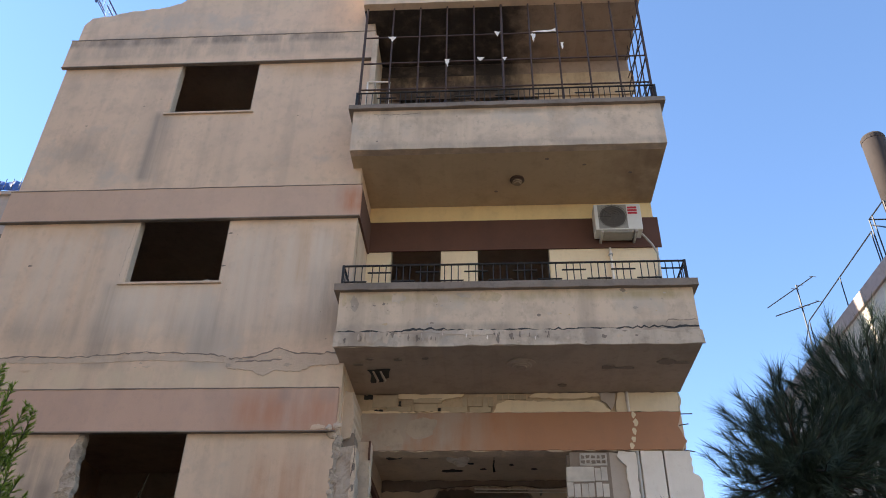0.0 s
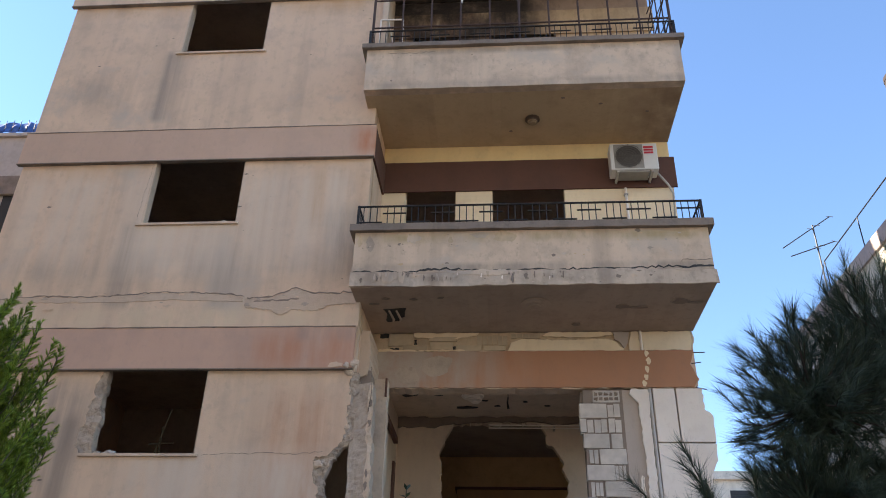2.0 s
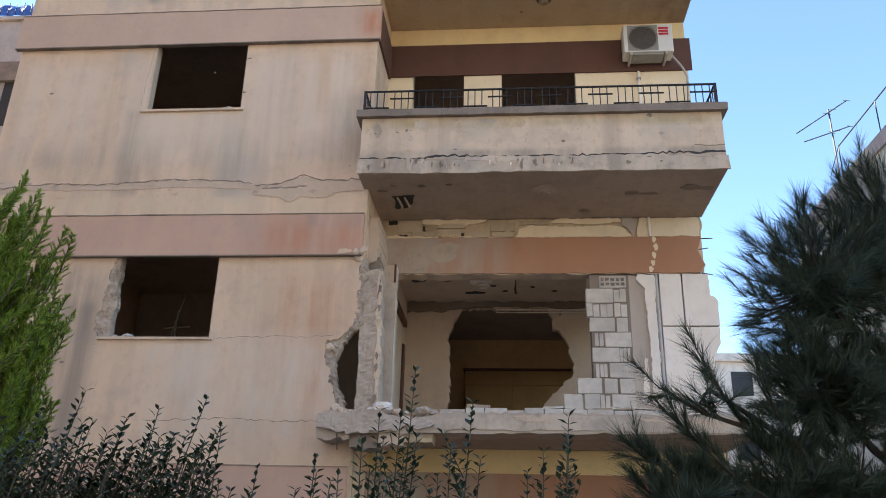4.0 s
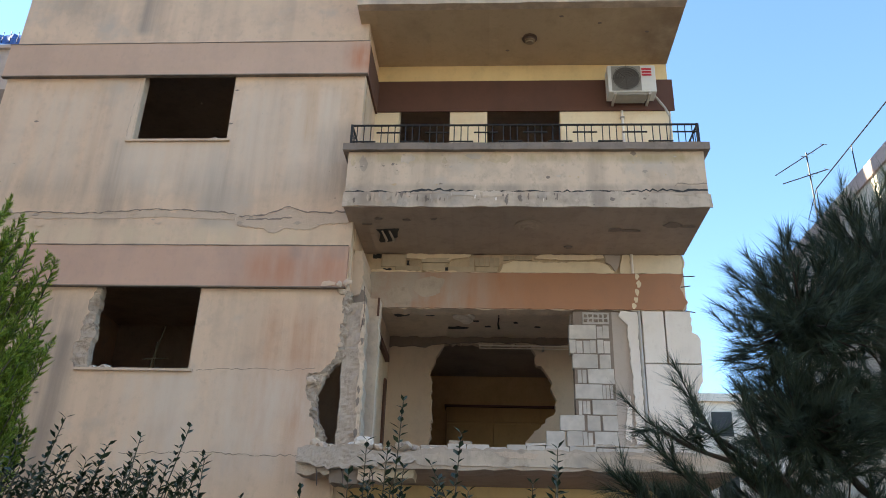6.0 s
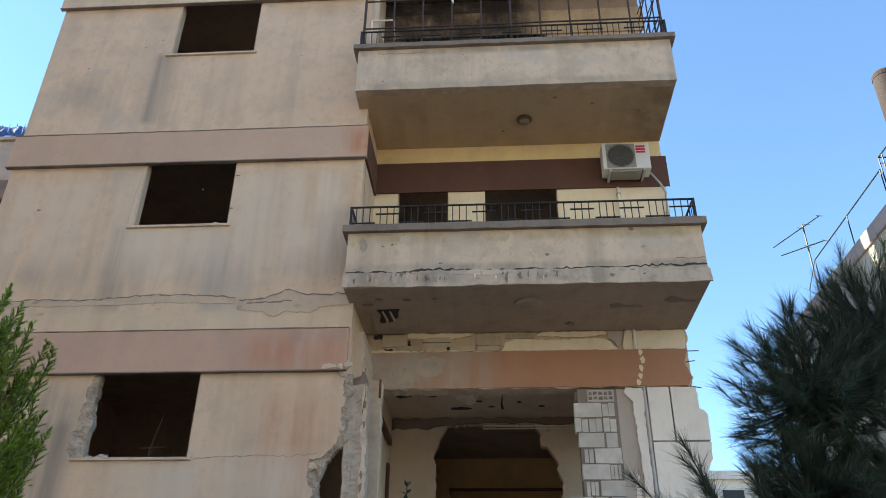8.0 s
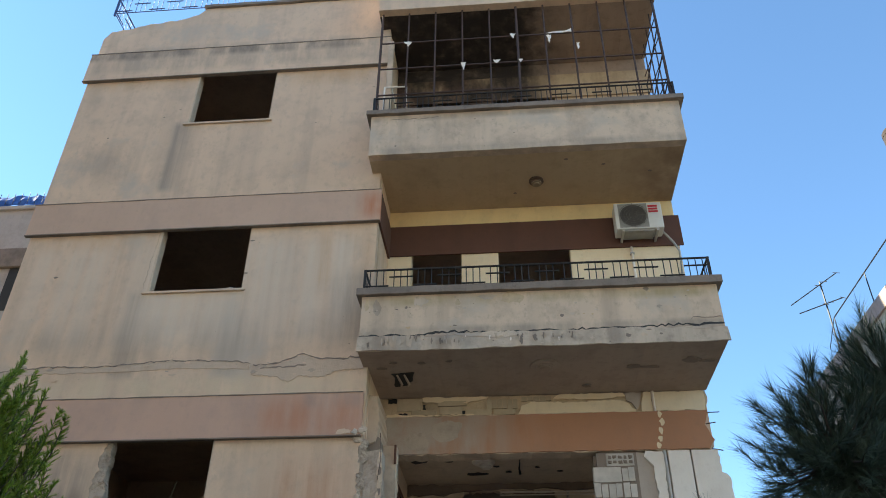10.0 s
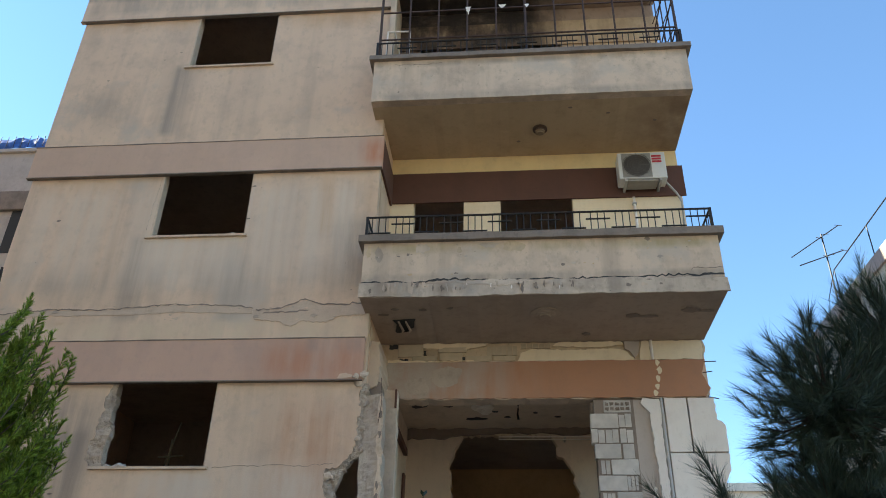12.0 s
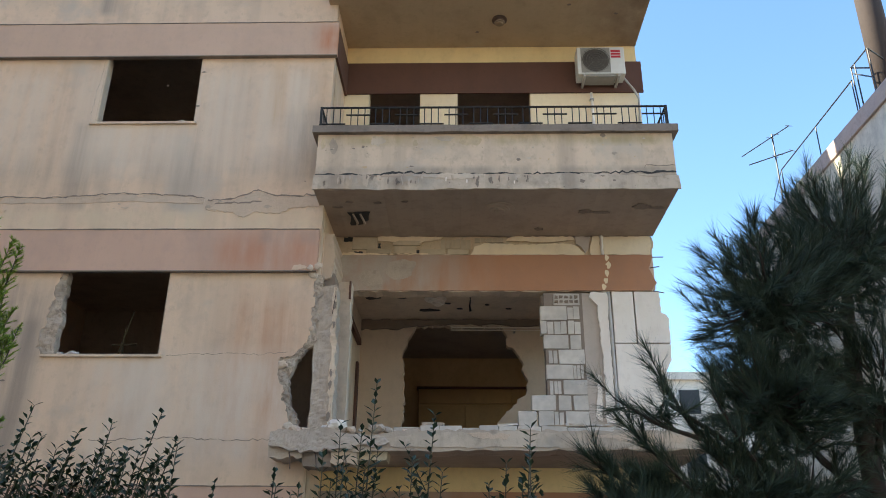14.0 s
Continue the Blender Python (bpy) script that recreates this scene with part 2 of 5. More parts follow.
M_TWIG = simple("green_twig", (0.09, 0.075, 0.05), 0.8, vary=0.3, scale=30)
M_NEEDLE = leafy("pine_needles", (0.012, 0.024, 0.013), (0.055, 0.078, 0.045), 0.65, 0.12)
M_FEATHER = leafy("fresh_green_sprays", (0.05, 0.115, 0.012), (0.38, 0.50, 0.06), 0.55, 0.35)
M_LEAF = leafy("dark_hedge_leaves", (0.012, 0.024, 0.012), (0.045, 0.068, 0.032), 0.5, 0.15)
M_GROUND = plaster("dusty_ground", (0.125, 0.112, 0.092), (0.09, 0.08, 0.068), 0.6, 0.0)
M_PALE = plaster("whitewashed_render", (0.66, 0.62, 0.55), (0.42, 0.38, 0.33), 0.7, 0.6)
M_FACING = plaster("greyish_painted_render", (0.50, 0.48, 0.445), (0.42, 0.40, 0.37), 0.3, 0.2)
M_GREYWALL = plaster("grey_render", (0.42, 0.395, 0.37), (0.27, 0.25, 0.23), 0.6, 0.5)
M_TARP = simple("blue_tarpaulin", (0.04, 0.12, 0.40), 0.5, vary=0.7, scale=9)
M_PINKSTONE = plaster("pinkish_stone_coping", (0.46, 0.37, 0.34), (0.33, 0.27, 0.25), 0.8, 0.2, bump=0.4)
# near-black: paints the shade inside holes, gaps and openings
M_DARKVOID = simple("painted_dark_void", (0.03, 0.028, 0.026), 0.6)
M_CHIMNEY = plaster("dirty_brown_pipe", (0.045, 0.033, 0.029), (0.025, 0.019, 0.017), 0.6, 0.5)


# ------------------------------------------------------------------ building helpers
RNG = random.Random(7)


def finish(bm, name, mat, parent=None, smooth=False):
    me = bpy.data.meshes.new(name)
    bmesh.ops.recalc_face_normals(bm, faces=bm.faces)
    bm.to_mesh(me)
    bm.free()
    me.materials.append(mat)
    if smooth:
        for p in me.polygons:
            p.use_smooth = True
    ob = new(name, me)
    if parent:
        ob.parent = parent
    return ob


def part(name, bm, mat, parent, label="", smooth=False):
    return tagged(finish(bm, name, mat, parent, smooth), label)


def thing(name, label, category, group="", kind=""):
    return tagged(new(name), label, category, group, kind)


def structure(ob, label="", category="wall"):
    return tagged(ob, label, category, "", "structure")


def box(x0, x1, y0, y1, z0, z1, bevel=0.0, bm=None, jitter=0.0):
    own = bm is None
    bm = bm or bmesh.new()
    vs = [bm.verts.new((x, y, z)) for x in (x0, x1) for y in (y0, y1) for z in (z0, z1)]
    for v in vs:
        v.co += Vector([RNG.uniform(-jitter, jitter) for _ in range(3)])
    for q in ((0, 1, 3, 2), (4, 6, 7, 5), (0, 4, 5, 1), (2, 3, 7, 6), (0, 2, 6, 4), (1, 5, 7, 3)):
        bm.faces.new([vs[i] for i in q])
    if own and bevel:
        bmesh.ops.bevel(bm, geom=bm.edges[:], offset=bevel, segments=2, affect="EDGES", profile=0.6)
    return bm


def bar(a, b, r, bm=None, sides=6):
    """A round bar from a to b."""
    bm = bm or bmesh.new()
    a, b = Vector(a), Vector(b)
    q = (b - a).to_track_quat("Z", "Y").to_matrix()
    rings = []
    for p in (a, b):
        rings.append([bm.verts.new(p + q @ Vector((r * math.cos(k * math.tau / sides), r * math.sin(k * math.tau / sides), 0))) for k in range(sides)])
    for k in range(sides):
        bm.faces.new((rings[0][k], rings[0][(k + 1) % sides], rings[1][(k + 1) % sides], rings[1][k]))
    bm.faces.new(rings[0][::-1])
    bm.faces.new(rings[1])
    return bm


def tube(points, radii, bm=None, sides=7):
    """A tapered round limb along points."""
    bm = bm or bmesh.new()
    rings = []
    for i, p in enumerate(points):
        d = Vector(points[min(i + 1, len(points) - 1)]) - Vector(points[max(i - 1, 0)])
        q = d.to_track_quat("Z", "Y").to_matrix()
        rings.append([bm.verts.new(Vector(p) + q @ Vector((radii[i] * math.cos(k * math.tau / sides), radii[i] * math.sin(k * math.tau / sides), 0))) for k in range(sides)])
    for r0, r1 in zip(rings, rings[1:]):
        for k in range(sides):
            bm.faces.new((r0[k], r0[(k + 1) % sides], r1[(k + 1) % sides], r1[k]))
    bm.faces.new(rings[0][::-1])
    bm.faces.new(rings[-1])
    return bm


def ragged(points, step=0.06, amp=0.02, seed=1, closed=False):
    """A polyline with broken, uneven edges."""
    rng = random.Random(seed)
    out = []
    pairs = list(zip(points, points[1:])) + ([(points[-1], points[0])] if closed else [])
    for (ax, az), (bx, bz) in pairs:
        n = max(1, int(math.hypot(bx - ax, bz - az) / step))
        for i in range(n):
            t = i / n
            j = amp if i else amp * 0.5
            out.append((ax + (bx - ax) * t + rng.uniform(-j, j), az + (bz - az) * t + rng.uniform(-j, j)))
    if not closed:
        out.append(points[-1])
    return out


def slab_xz(outline, y0, y1, holes=()):
    """An upright plate between y0 and y1, with an outline in x and z and holes through it."""
    bm = bmesh.new()
    edges = []
    for loop in (outline, *holes):
        vs = [bm.verts.new((x, y0, z)) for x, z in loop]
        edges += [bm.edges.new((a, b)) for a, b in zip(vs, vs[1:] + vs[:1])]
    made = bmesh.ops.triangle_fill(bm, use_beauty=True, use_dissolve=False, edges=edges, normal=(0, -1, 0))
    faces = [g for g in made["geom"] if isinstance(g, bmesh.types.BMFace)]
    up = bmesh.ops.extrude_face_region(bm, geom=faces)
    bmesh.ops.translate(bm, vec=(0, y1 - y0, 0), verts=[g for g in up["geom"] if isinstance(g, bmesh.types.BMVert)])
    return bm


def slab_xy(outline, z0, z1, holes=()):
    """A lying plate between z0 and z1, with an outline in x and y."""
    bm = slab_xz(outline, 0, z1 - z0, holes)
    for v in bm.verts:
        v.co = (v.co.x, v.co.z, z0 + v.co.y)
    return bm


def resample(line, n):
    """n points at even steps along a polyline."""
    cum = [0.0]
    for (ax, az), (bx, bz) in zip(line, line[1:]):
        cum.append(cum[-1] + math.hypot(bx - ax, bz - az))
    out = []
    for i in range(n):
        d = cum[-1] * i / (n - 1)
        k = max(j for j in range(len(line) - 1) if cum[j] <= d + 1e-9)
        t = (d - cum[k]) / max(1e-9, cum[k + 1] - cum[k])
        out.append((line[k][0] + (line[k + 1][0] - line[k][0]) * t, line[k][1] + (line[k + 1][1] - line[k][1]) * t))
    return out


def rough_strip(outer, inner, y, back, seed, across=7, step=0.035, amp=0.016, slope=0.03):
    """Broken masonry between two lines: a lumpy face that falls back from y towards the inner line, closed to the back."""
    length = max(sum(math.hypot(b[0] - a[0], b[1] - a[1]) for a, b in zip(l, l[1:])) for l in (outer, inner))
    n = max(4, int(length / step))
    a, b = resample(outer, n), resample(inner, n)
    bm, grid = bmesh.new(), []
    for i in range(n):
        row = [bm.verts.new((a[i][0], back, a[i][1]))]
        for k in range(across):
            t = k / (across - 1)
            x, z = a[i][0] + (b[i][0] - a[i][0]) * t, a[i][1] + (b[i][1] - a[i][1]) * t
            lump = noise.noise(Vector((x * 9, seed, z * 9))) + 0.7 * noise.noise(Vector((x * 27, seed + 5, z * 27)))
            row.append(bm.verts.new((x, y + slope * t + amp * lump * (0.3 if k == 0 else 1.0), z)))
        row.append(bm.verts.new((b[i][0], back, b[i][1])))
        grid.append(row)
    for r0, r1 in zip(grid, grid[1:]):
        for k in range(across + 2):
            bm.faces.new((r0[k], r0[(k + 1) % (across + 2)], r1[(k + 1) % (across + 2)], r1[k]))
    bm.faces.new(grid[0][::-1])
    bm.faces.new(grid[-1])
    return bm


def rect(x0, x1, z0, z1):
    return [(x0, z0), (x1, z0), (x1, z1), (x0, z1)]


def blob(cx, cz, rx, rz, seed, n=18, amp=0.25):
    rng = random.Random(seed)
    return [(cx + rx * (1 + rng.uniform(-amp, amp)) * math.cos(k * math.tau / n), cz + rz * (1 + rng.uniform(-amp, amp)) * math.sin(k * math.tau / n)) for k in range(n)]


# ------------------------------------------------------------------ setting: ground and walls
FRONT, BACK, SLABY = 9.07, 10.08, 8.66       # projecting wing, recessed wall, balcony edge
XL, XR, XE = -7.0, -1.80, 2.62               # wing's outer corner, wing's inner corner, far end
STOREY = 3.2
WX0, WX1 = -4.98, -3.63                      # window opening

structure(finish(slab_xy([(-400, -400), (400, -400), (400, 400), (-400, 400)], -0.3, 0.0), "ground", M_GROUND), "dusty bare earth ground in front of the flats", "ground")

# projecting wing: one wall with three openings, a broken parapet and a blown-out corner
# plaster is torn back along TORN, the masonry behind it breaks off along BROKEN
TORN = ragged([(-1.95, 3.02), (-2.02, 3.10), (-2.04, 3.30), (-2.08, 3.45), (-2.13, 3.49), (-2.12, 3.67), (-2.17, 3.70), (-2.21, 3.79), (-2.19, 4.0), (-2.07, 4.02), (-1.97, 4.10), (-1.87, 4.22), (-1.84, 4.42), (-1.86, 4.55), (-1.82, 4.69), (-1.85, 4.9), (-1.82, 5.06)], 0.03, 0.018, 3)
BROKEN = ragged([(-1.88, 3.02), (-1.90, 3.14), (-1.93, 3.29), (-1.98, 3.38), (-2.04, 3.49), (-2.06, 3.6), (-2.06, 3.73), (-2.04, 3.86), (-1.98, 3.99), (-1.91, 4.09), (-1.83, 4.14), (-1.76, 4.24), (-1.79, 4.32), (-1.76, 4.52), (-1.79, 4.66), (-1.74, 4.86), (-1.75, 5.06)], 0.03, 0.022, 4)
JAMB_TORN = ragged([(-5.07, 4.03), (-5.13, 4.12), (-5.12, 4.3), (-5.07, 4.46), (-5.08, 4.6), (-5.03, 4.72), (-5.05, 4.86), (-5.0, 5.08), (-5.0, 5.28)], 0.035, 0.018, 5)
JAMB = ragged([(-4.91, 4.03), (-4.94, 4.3), (-4.91, 4.5), (-4.95, 4.7), (-4.93, 4.9), (-4.96, 5.28)], 0.04, 0.014, 6)
right_edge = [(XR, 0), (XR, 2.86)] + TORN + [(XR, 5.12), (XR, 13.29)]
top_edge = ragged([(-5.2, 13.29), (-5.34, 13.12), (-5.75, 13.0), (-6.3, 12.93), (-6.62, 12.84), (-6.9, 12.80), (-7.0, 12.62)], 0.09, 0.02, 4)
wall_front = finish(slab_xz([(XL, 0)] + right_edge + top_edge + [(XL, 12.4)], FRONT, FRONT + 0.15,
                    [[(WX1, 4.03), (WX1, 5.28)] + JAMB_TORN[::-1], rect(WX0, WX1, 7.24, 8.48), rect(WX0 - 0.04, WX1 - 0.04, 10.42, 11.78),
                     rect(WX0, WX1, 0.9, 1.9)]), "wall_front", M_WALL)
part("broken_masonry", rough_strip(TORN, BROKEN, FRONT + 0.012, FRONT + 0.15, 61, 9, 0.018, 0.034), M_RUBBLE, wall_front, "bared broken masonry under torn plaster")
part("broken_masonry", rough_strip(JAMB_TORN, JAMB, FRONT + 0.010, FRONT + 0.15, 62, 9, 0.02, 0.026), M_RUBBLE, wall_front, "bared broken masonry beside the window")
structure(wall_front, "weathered beige rendered wall with empty window openings")

wall_return = finish(box(XR - 0.2, XR, FRONT + 0.2, BACK + 0.2, 5.12, 13.29), "wall_return", M_WALL)
structure(wall_return, "beige rendered return wall beside the balconies")
structure(finish(box(XR - 0.2, XR, FRONT + 0.2, BACK + 0.2, 0, 2.84), "wall_return", M_WALL), "beige rendered return wall on the ground floor")
structure(finish(box(XL, XL + 0.2, FRONT + 0.2, 18, 0, 12.5), "wall_west", M_WALL), "beige rendered side wall")
structure(finish(box(XE - 0.2, XE, BACK + 0.2, 18, 5.3, 13.2), "wall_east", M_WALL), "beige rendered side wall")
structure(finish(box(XE - 0.2, XE, BACK + 0.2, 18, 0, 2.84), "wall_east", M_WALL), "beige rendered side wall")
# both openings are unseen, added to let daylight into the damaged rooms
side = slab_xz(rect(BACK + 0.3, 18, 3.1, 5.3), 0, 0.2, [rect(13.4, 16.2, 3.7, 5.1), rect(10.9, 12.2, 3.8, 5.1)])
for v in side.verts:
    v.co = (XE - 0.2 + v.co.y, v.co.x, v.co.z)
structure(finish(side, "wall_east", M_WALL), "beige rendered side wall")
structure(finish(box(XL, XE, 18, 18.2, 0, 13.2), "wall_rear", M_WALL), "beige rendered rear wall")

# inner rooms: floor slabs and partitions
for k, z in enumerate((2.88, 6.0, 9.19, 12.4)):
    structure(finish(box(XL + 0.2, XR - 0.2, FRONT + 0.2, 18, z, z + 0.2), "floor_slab", M_INSIDE), "dark concrete floor slab inside the wing", "floor")
    structure(finish(box(XR - 0.2, XE - 0.2, BACK + 0.2, 18, z, z + 0.2), "floor_slab", M_SOFFIT_GREY if k == 1 else M_INSIDE), "dusty concrete floor slab", "floor")
for z0, z1 in ((3.08, 6.0), (6.2, 9.19), (9.39, 12.4)):
    structure(finish(box(XL + 0.2, XR - 0.2, 13.4, 13.55, z0, z1), "wall_partition", M_INSIDE), "dark interior partition wall")
    if z0 > 6:
        structure(finish(box(XR - 0.2, XE - 0.2, 13.4, 13.55, z0, z1), "wall_partition", M_INSIDE), "dark interior partition wall")
        structure(finish(box(XR - 0.19, XR - 0.01, BACK + 0.2, 13.4, z0, z1), "wall_partition", M_INSIDE), "dark interior partition wall")
# out of view on the roof, added to block sun from the right house
structure(finish(box(-4.5, 2.4, 14.5, 18.0, 12.72, 17.0), "wall_roof_room", M_WALL), "unseen block added on the flat roof to shade the right house")
structure(finish(box(XL, XR, 18.2, 18.3, 0, 1), "baseboard", M_CONCRETE), "concrete plinth")
structure(finish(box(XL, XE, FRONT + 0.21, 18, 12.6, 12.7), "ceiling", M_CONCRETE), "flat concrete roof deck", "roof")

# raised bands across the wing
for z0, z1, mat, seed in ((1.95, 2.53, M_BAND_LOW, 5), (5.08, 5.64, M_BAND_LOW, 6), (8.28, 8.84, M_BAND, 7), (11.50, 12.15, M_WALL, 8)):
    x1 = XR + 0.04 if z0 > 5.2 else XR - 0.02
    lower = ragged([(XL - 0.06, z0), (x1, z0)], 0.25, 0.006, seed)
    upper = ragged([(x1, z1), (XL - 0.06, z1)], 0.12, 0.010 if z0 < 11 else 0.016, seed + 20)
    band = finish(slab_xz(lower + upper, FRONT - 0.06, FRONT - 0.002), "trim", mat)
    structure(band, "raised rendered band across the wall", "trim")
    lip = finish(slab_xz(ragged(rect(XL - 0.07, x1, z1 - 0.005, z1 + 0.006), 0.16, 0.004, seed + 40, True), FRONT - 0.068, FRONT - 0.003), "trim", M_COPING)
    structure(lip, "thin weathered ledge on the band", "trim")
    # the drip edge's dark colour also paints the shadow below the band
    lip2 = finish(slab_xz(rect(XL - 0.07, x1, z0 - 0.010, z0 + 0.004), FRONT - 0.070, FRONT - 0.003), "trim", M_COPING)
    structure(lip2, "thin weathered drip edge, dark also for the shadow under the band", "trim")
# the bands turn the corner
structure(finish(box(XR + 0.002, XR + 0.035, FRONT + 0.002, BACK - 0.03, 8.30, 8.84), "trim", M_BROWN), "dark brown band on the return wall", "trim")
structure(finish(slab_xz(ragged([(-5.25, 13.27), (XR, 13.27), (XR, 13.33), (-5.25, 13.33)], 0.2, 0.008, 9, True), FRONT - 0.05, FRONT + 0.24), "trim", M_COPING), "weathered parapet coping", "trim")

# window openings of the wing: sill, pale jamb lining
for i, (z0, z1) in enumerate(((4.03, 5.10), (7.24, 8.30), (10.42, 11.50))):
    WX0, WX1 = (-5.02, -3.67) if i == 2 else (-4.98, -3.63)
    w = structure(new("window_%d" % (i + 1)), "empty window opening without glass in beige wall", "window")
    part("sill", box(WX0 - 0.07, WX1 + 0.04, FRONT - 0.035, FRONT + 0.14, z0 - 0.03, z0 + 0.004, 0.004), M_PARAPET, w, "pale stone sill")
    if i:
        part("jamb", box(WX0 - 0.004, WX0 + 0.022, FRONT - 0.006, FRONT + 0.14, z0 + 0.004, z1 - 0.002, 0.003, jitter=0.004), M_PARAPET, w)
    part("jamb", box(WX1 - 0.018, WX1 + 0.004, FRONT + 0.01, FRONT + 0.14, z0 + 0.004, z1 - 0.002, 0.003, jitter=0.004), M_PARAPET, w)

# recessed wall: second and third storeys
for k, (z0, low, band, high) in enumerate(((6.2, M_CREAM, M_BROWN, M_YELLOW), (9.4, M_BURNT, M_BURNT, M_SOOT))):
    dz = STOREY * k
    wall = finish(slab_xz(rect(XR, XE, z0, 9.188 + dz), BACK, BACK + 0.2, [rect(-1.43, -0.66, z0 + 0.1, 8.56 + dz), rect(-0.10, 0.99, z0 + 0.1, 8.56 + dz)]), "wall_recess", low)
    structure(wall, "cream rendered wall with two dark openings behind the balcony" if k == 0 else "smoke-stained rendered wall behind the barred balcony")
    structure(finish(box(XR + 0.002, XE + 0.06, BACK - 0.03, BACK - 0.003, 8.342 + dz, 8.89 + dz), "wall_recess", band), "dark brown painted band above the openings" if k == 0 else "smoke-stained band above the openings")
    structure(finish(box(XR + 0.002, XE - 0.002, BACK - 0.012, BACK - 0.003, 8.892 + dz, 9.184 + dz), "wall_recess", high), "pale yellow painted strip under the ceiling" if k == 0 else "sooty strip under the ceiling")

# first storey: bared beam, blocks and column
beam = finish(slab_xz(ragged([(XR + 0.02, 5.18), (2.52, 5.18), (2.58, 5.3), (2.50, 5.5), (2.56, 5.71), (XR + 0.02, 5.71)], 0.08, 0.012, 11, True), BACK - 0.04, BACK + 0.2), "wall_beam", M_PARAPET)
structure(beam, "bared grey concrete beam over the blown-out room")
part("paint_layer", slab_xz(ragged([(-1.60, 5.185), (2.50, 5.185), (2.57, 5.3), (2.49, 5.5), (2.55, 5.70), (-1.72, 5.70), (-1.74, 5.5), (-1.66, 5.3)], 0.06, 0.007, 12, True), BACK - 0.062, BACK - 0.042), M_ORANGE, beam, "terracotta painted render")
frieze = finish(slab_xz(ragged([(XR, 5.712), (XE - 0.06, 5.712), (XE - 0.02, 5.9), (XE - 0.04, 6.0), (XR, 6.0)], 0.06, 0.01, 12, True), BACK + 0.01, BACK + 0.2), "wall_frieze", M_TANRAW)
structure(frieze, "broken block course under the balcony")
for outline, seed in (([(0.09, 5.715), (1.63, 5.715), (1.65, 5.74), (1.52, 5.86), (1.40, 5.88), (0.8, 5.87), (0.27, 5.89), (0.14, 5.84)], 13), ([(0.57, 5.93), (0.65, 5.99), (1.5, 5.99), (1.52, 5.94), (1.1, 5.91)], 14),
                      ([(1.72, 5.72), (1.86, 5.72), (1.86, 5.99), (1.76, 5.99), (1.73, 5.85)], 15), ([(1.905, 5.72), (2.54, 5.72), (2.56, 5.85), (2.55, 5.99), (1.905, 5.99)], 16),
                      ([(-1.70, 5.715), (-0.9, 5.72), (-0.5, 5.716), (-0.5, 5.74), (-1.1, 5.735), (-1.68, 5.76)], 17), ([(-1.2, 5.93), (-0.6, 5.9), (-0.34, 5.95), (-0.3, 5.99), (-1.2, 5.99)], 18)):
    part("plaster_layer", slab_xz(ragged(outline, 0.05, 0.010, seed, True), BACK - 0.025, BACK + 0.008), M_CREAM, frieze, "cream plaster left in place")
part("plaster_layer", slab_xz(ragged([(1.52, 5.99), (1.74, 5.99), (1.72, 5.84), (1.66, 5.75), (1.60, 5.85), (1.54, 5.88)], 0.05, 0.010, 19, True), BACK - 0.018, BACK + 0.008), M_GREYCONC, frieze, "bare grey mortar")
part("pipe", bar((1.885, BACK - 0.03, 5.71), (1.885, BACK - 0.03, 5.995), 0.02, None, 8), M_WHITE, frieze)
# gaps are dark plates, with the shade between blocks in their colour
for x0, x1, z0, z1 in ((-1.68, -1.56, 5.93, 5.99), (-1.53, -1.41, 5.735, 5.775), (-0.70, -0.62, 5.74, 5.80), (-1.20, -1.16, 5.83, 5.90)):
    part("gap", slab_xz(ragged(rect(x0, x1, z0, z1), 0.03, 0.008, 27, True), BACK - 0.006, BACK + 0.008), M_DARKVOID, frieze, "gap between broken blocks, its shade painted as a dark plate")

pier = structure(new("wall_pier"), "broken wall of pale concrete blocks with torn plaster")
part("core", box(1.06, 1.57, BACK - 0.014, BACK + 0.2, 3.1, 5.17), M_DARKMORTAR, pier)
part("column", slab_xz(ragged([(1.55, 3.1), (1.97, 3.1), (1.96, 5.17), (1.56, 5.17)], 0.12, 0.012, 16, True), BACK - 0.01, BACK + 0.2), M_GREYCONC, pier, "bare grey concrete column")
part("plaster_layer", slab_xz(ragged([(1.83, 3.1), (1.77, 3.5), (1.80, 3.9), (1.80, 4.13), (1.78, 4.59), (1.77, 4.98), (1.66, 5.10), (1.69, 5.17), (1.90, 5.17), (1.90, 3.1)], 0.05, 0.014, 17, True), BACK - 0.045, BACK + 0.18), M_WHITE, pier, "torn white plaster")
part("plaster_layer", slab_xz(ragged([(1.66, 3.5), (1.70, 3.9), (1.72, 4.05), (1.76, 4.03), (1.75, 3.7), (1.73, 3.45)], 0.05, 0.012, 18, True), BACK - 0.022, BACK - 0.008), M_WHITE, pier, "torn white plaster")
part("plaster_panel", box(1.965, 2.245, BACK - 0.04, BACK + 0.18, 4.47, 5.175, 0.006), M_WHITE, pier)
part("plaster_panel", slab_xz([(2.265, 4.47)] + ragged([(2.69, 4.47), (2.69, 4.80), (2.60, 4.89), (2.60, 5.172)], 0.05, 0.014, 18) + [(2.265, 5.175)], BACK - 0.04, BACK + 0.18), M_WHITE, pier)
part("plaster_panel", slab_xz([(1.965, 3.1), (2.56, 3.1)] + ragged([(2.56, 3.9), (2.60, 4.1), (2.68, 4.24), (2.69, 4.45)], 0.05, 0.016, 19) + [(1.965, 4.455)], BACK - 0.035, BACK + 0.18), M_WHITE, pier)
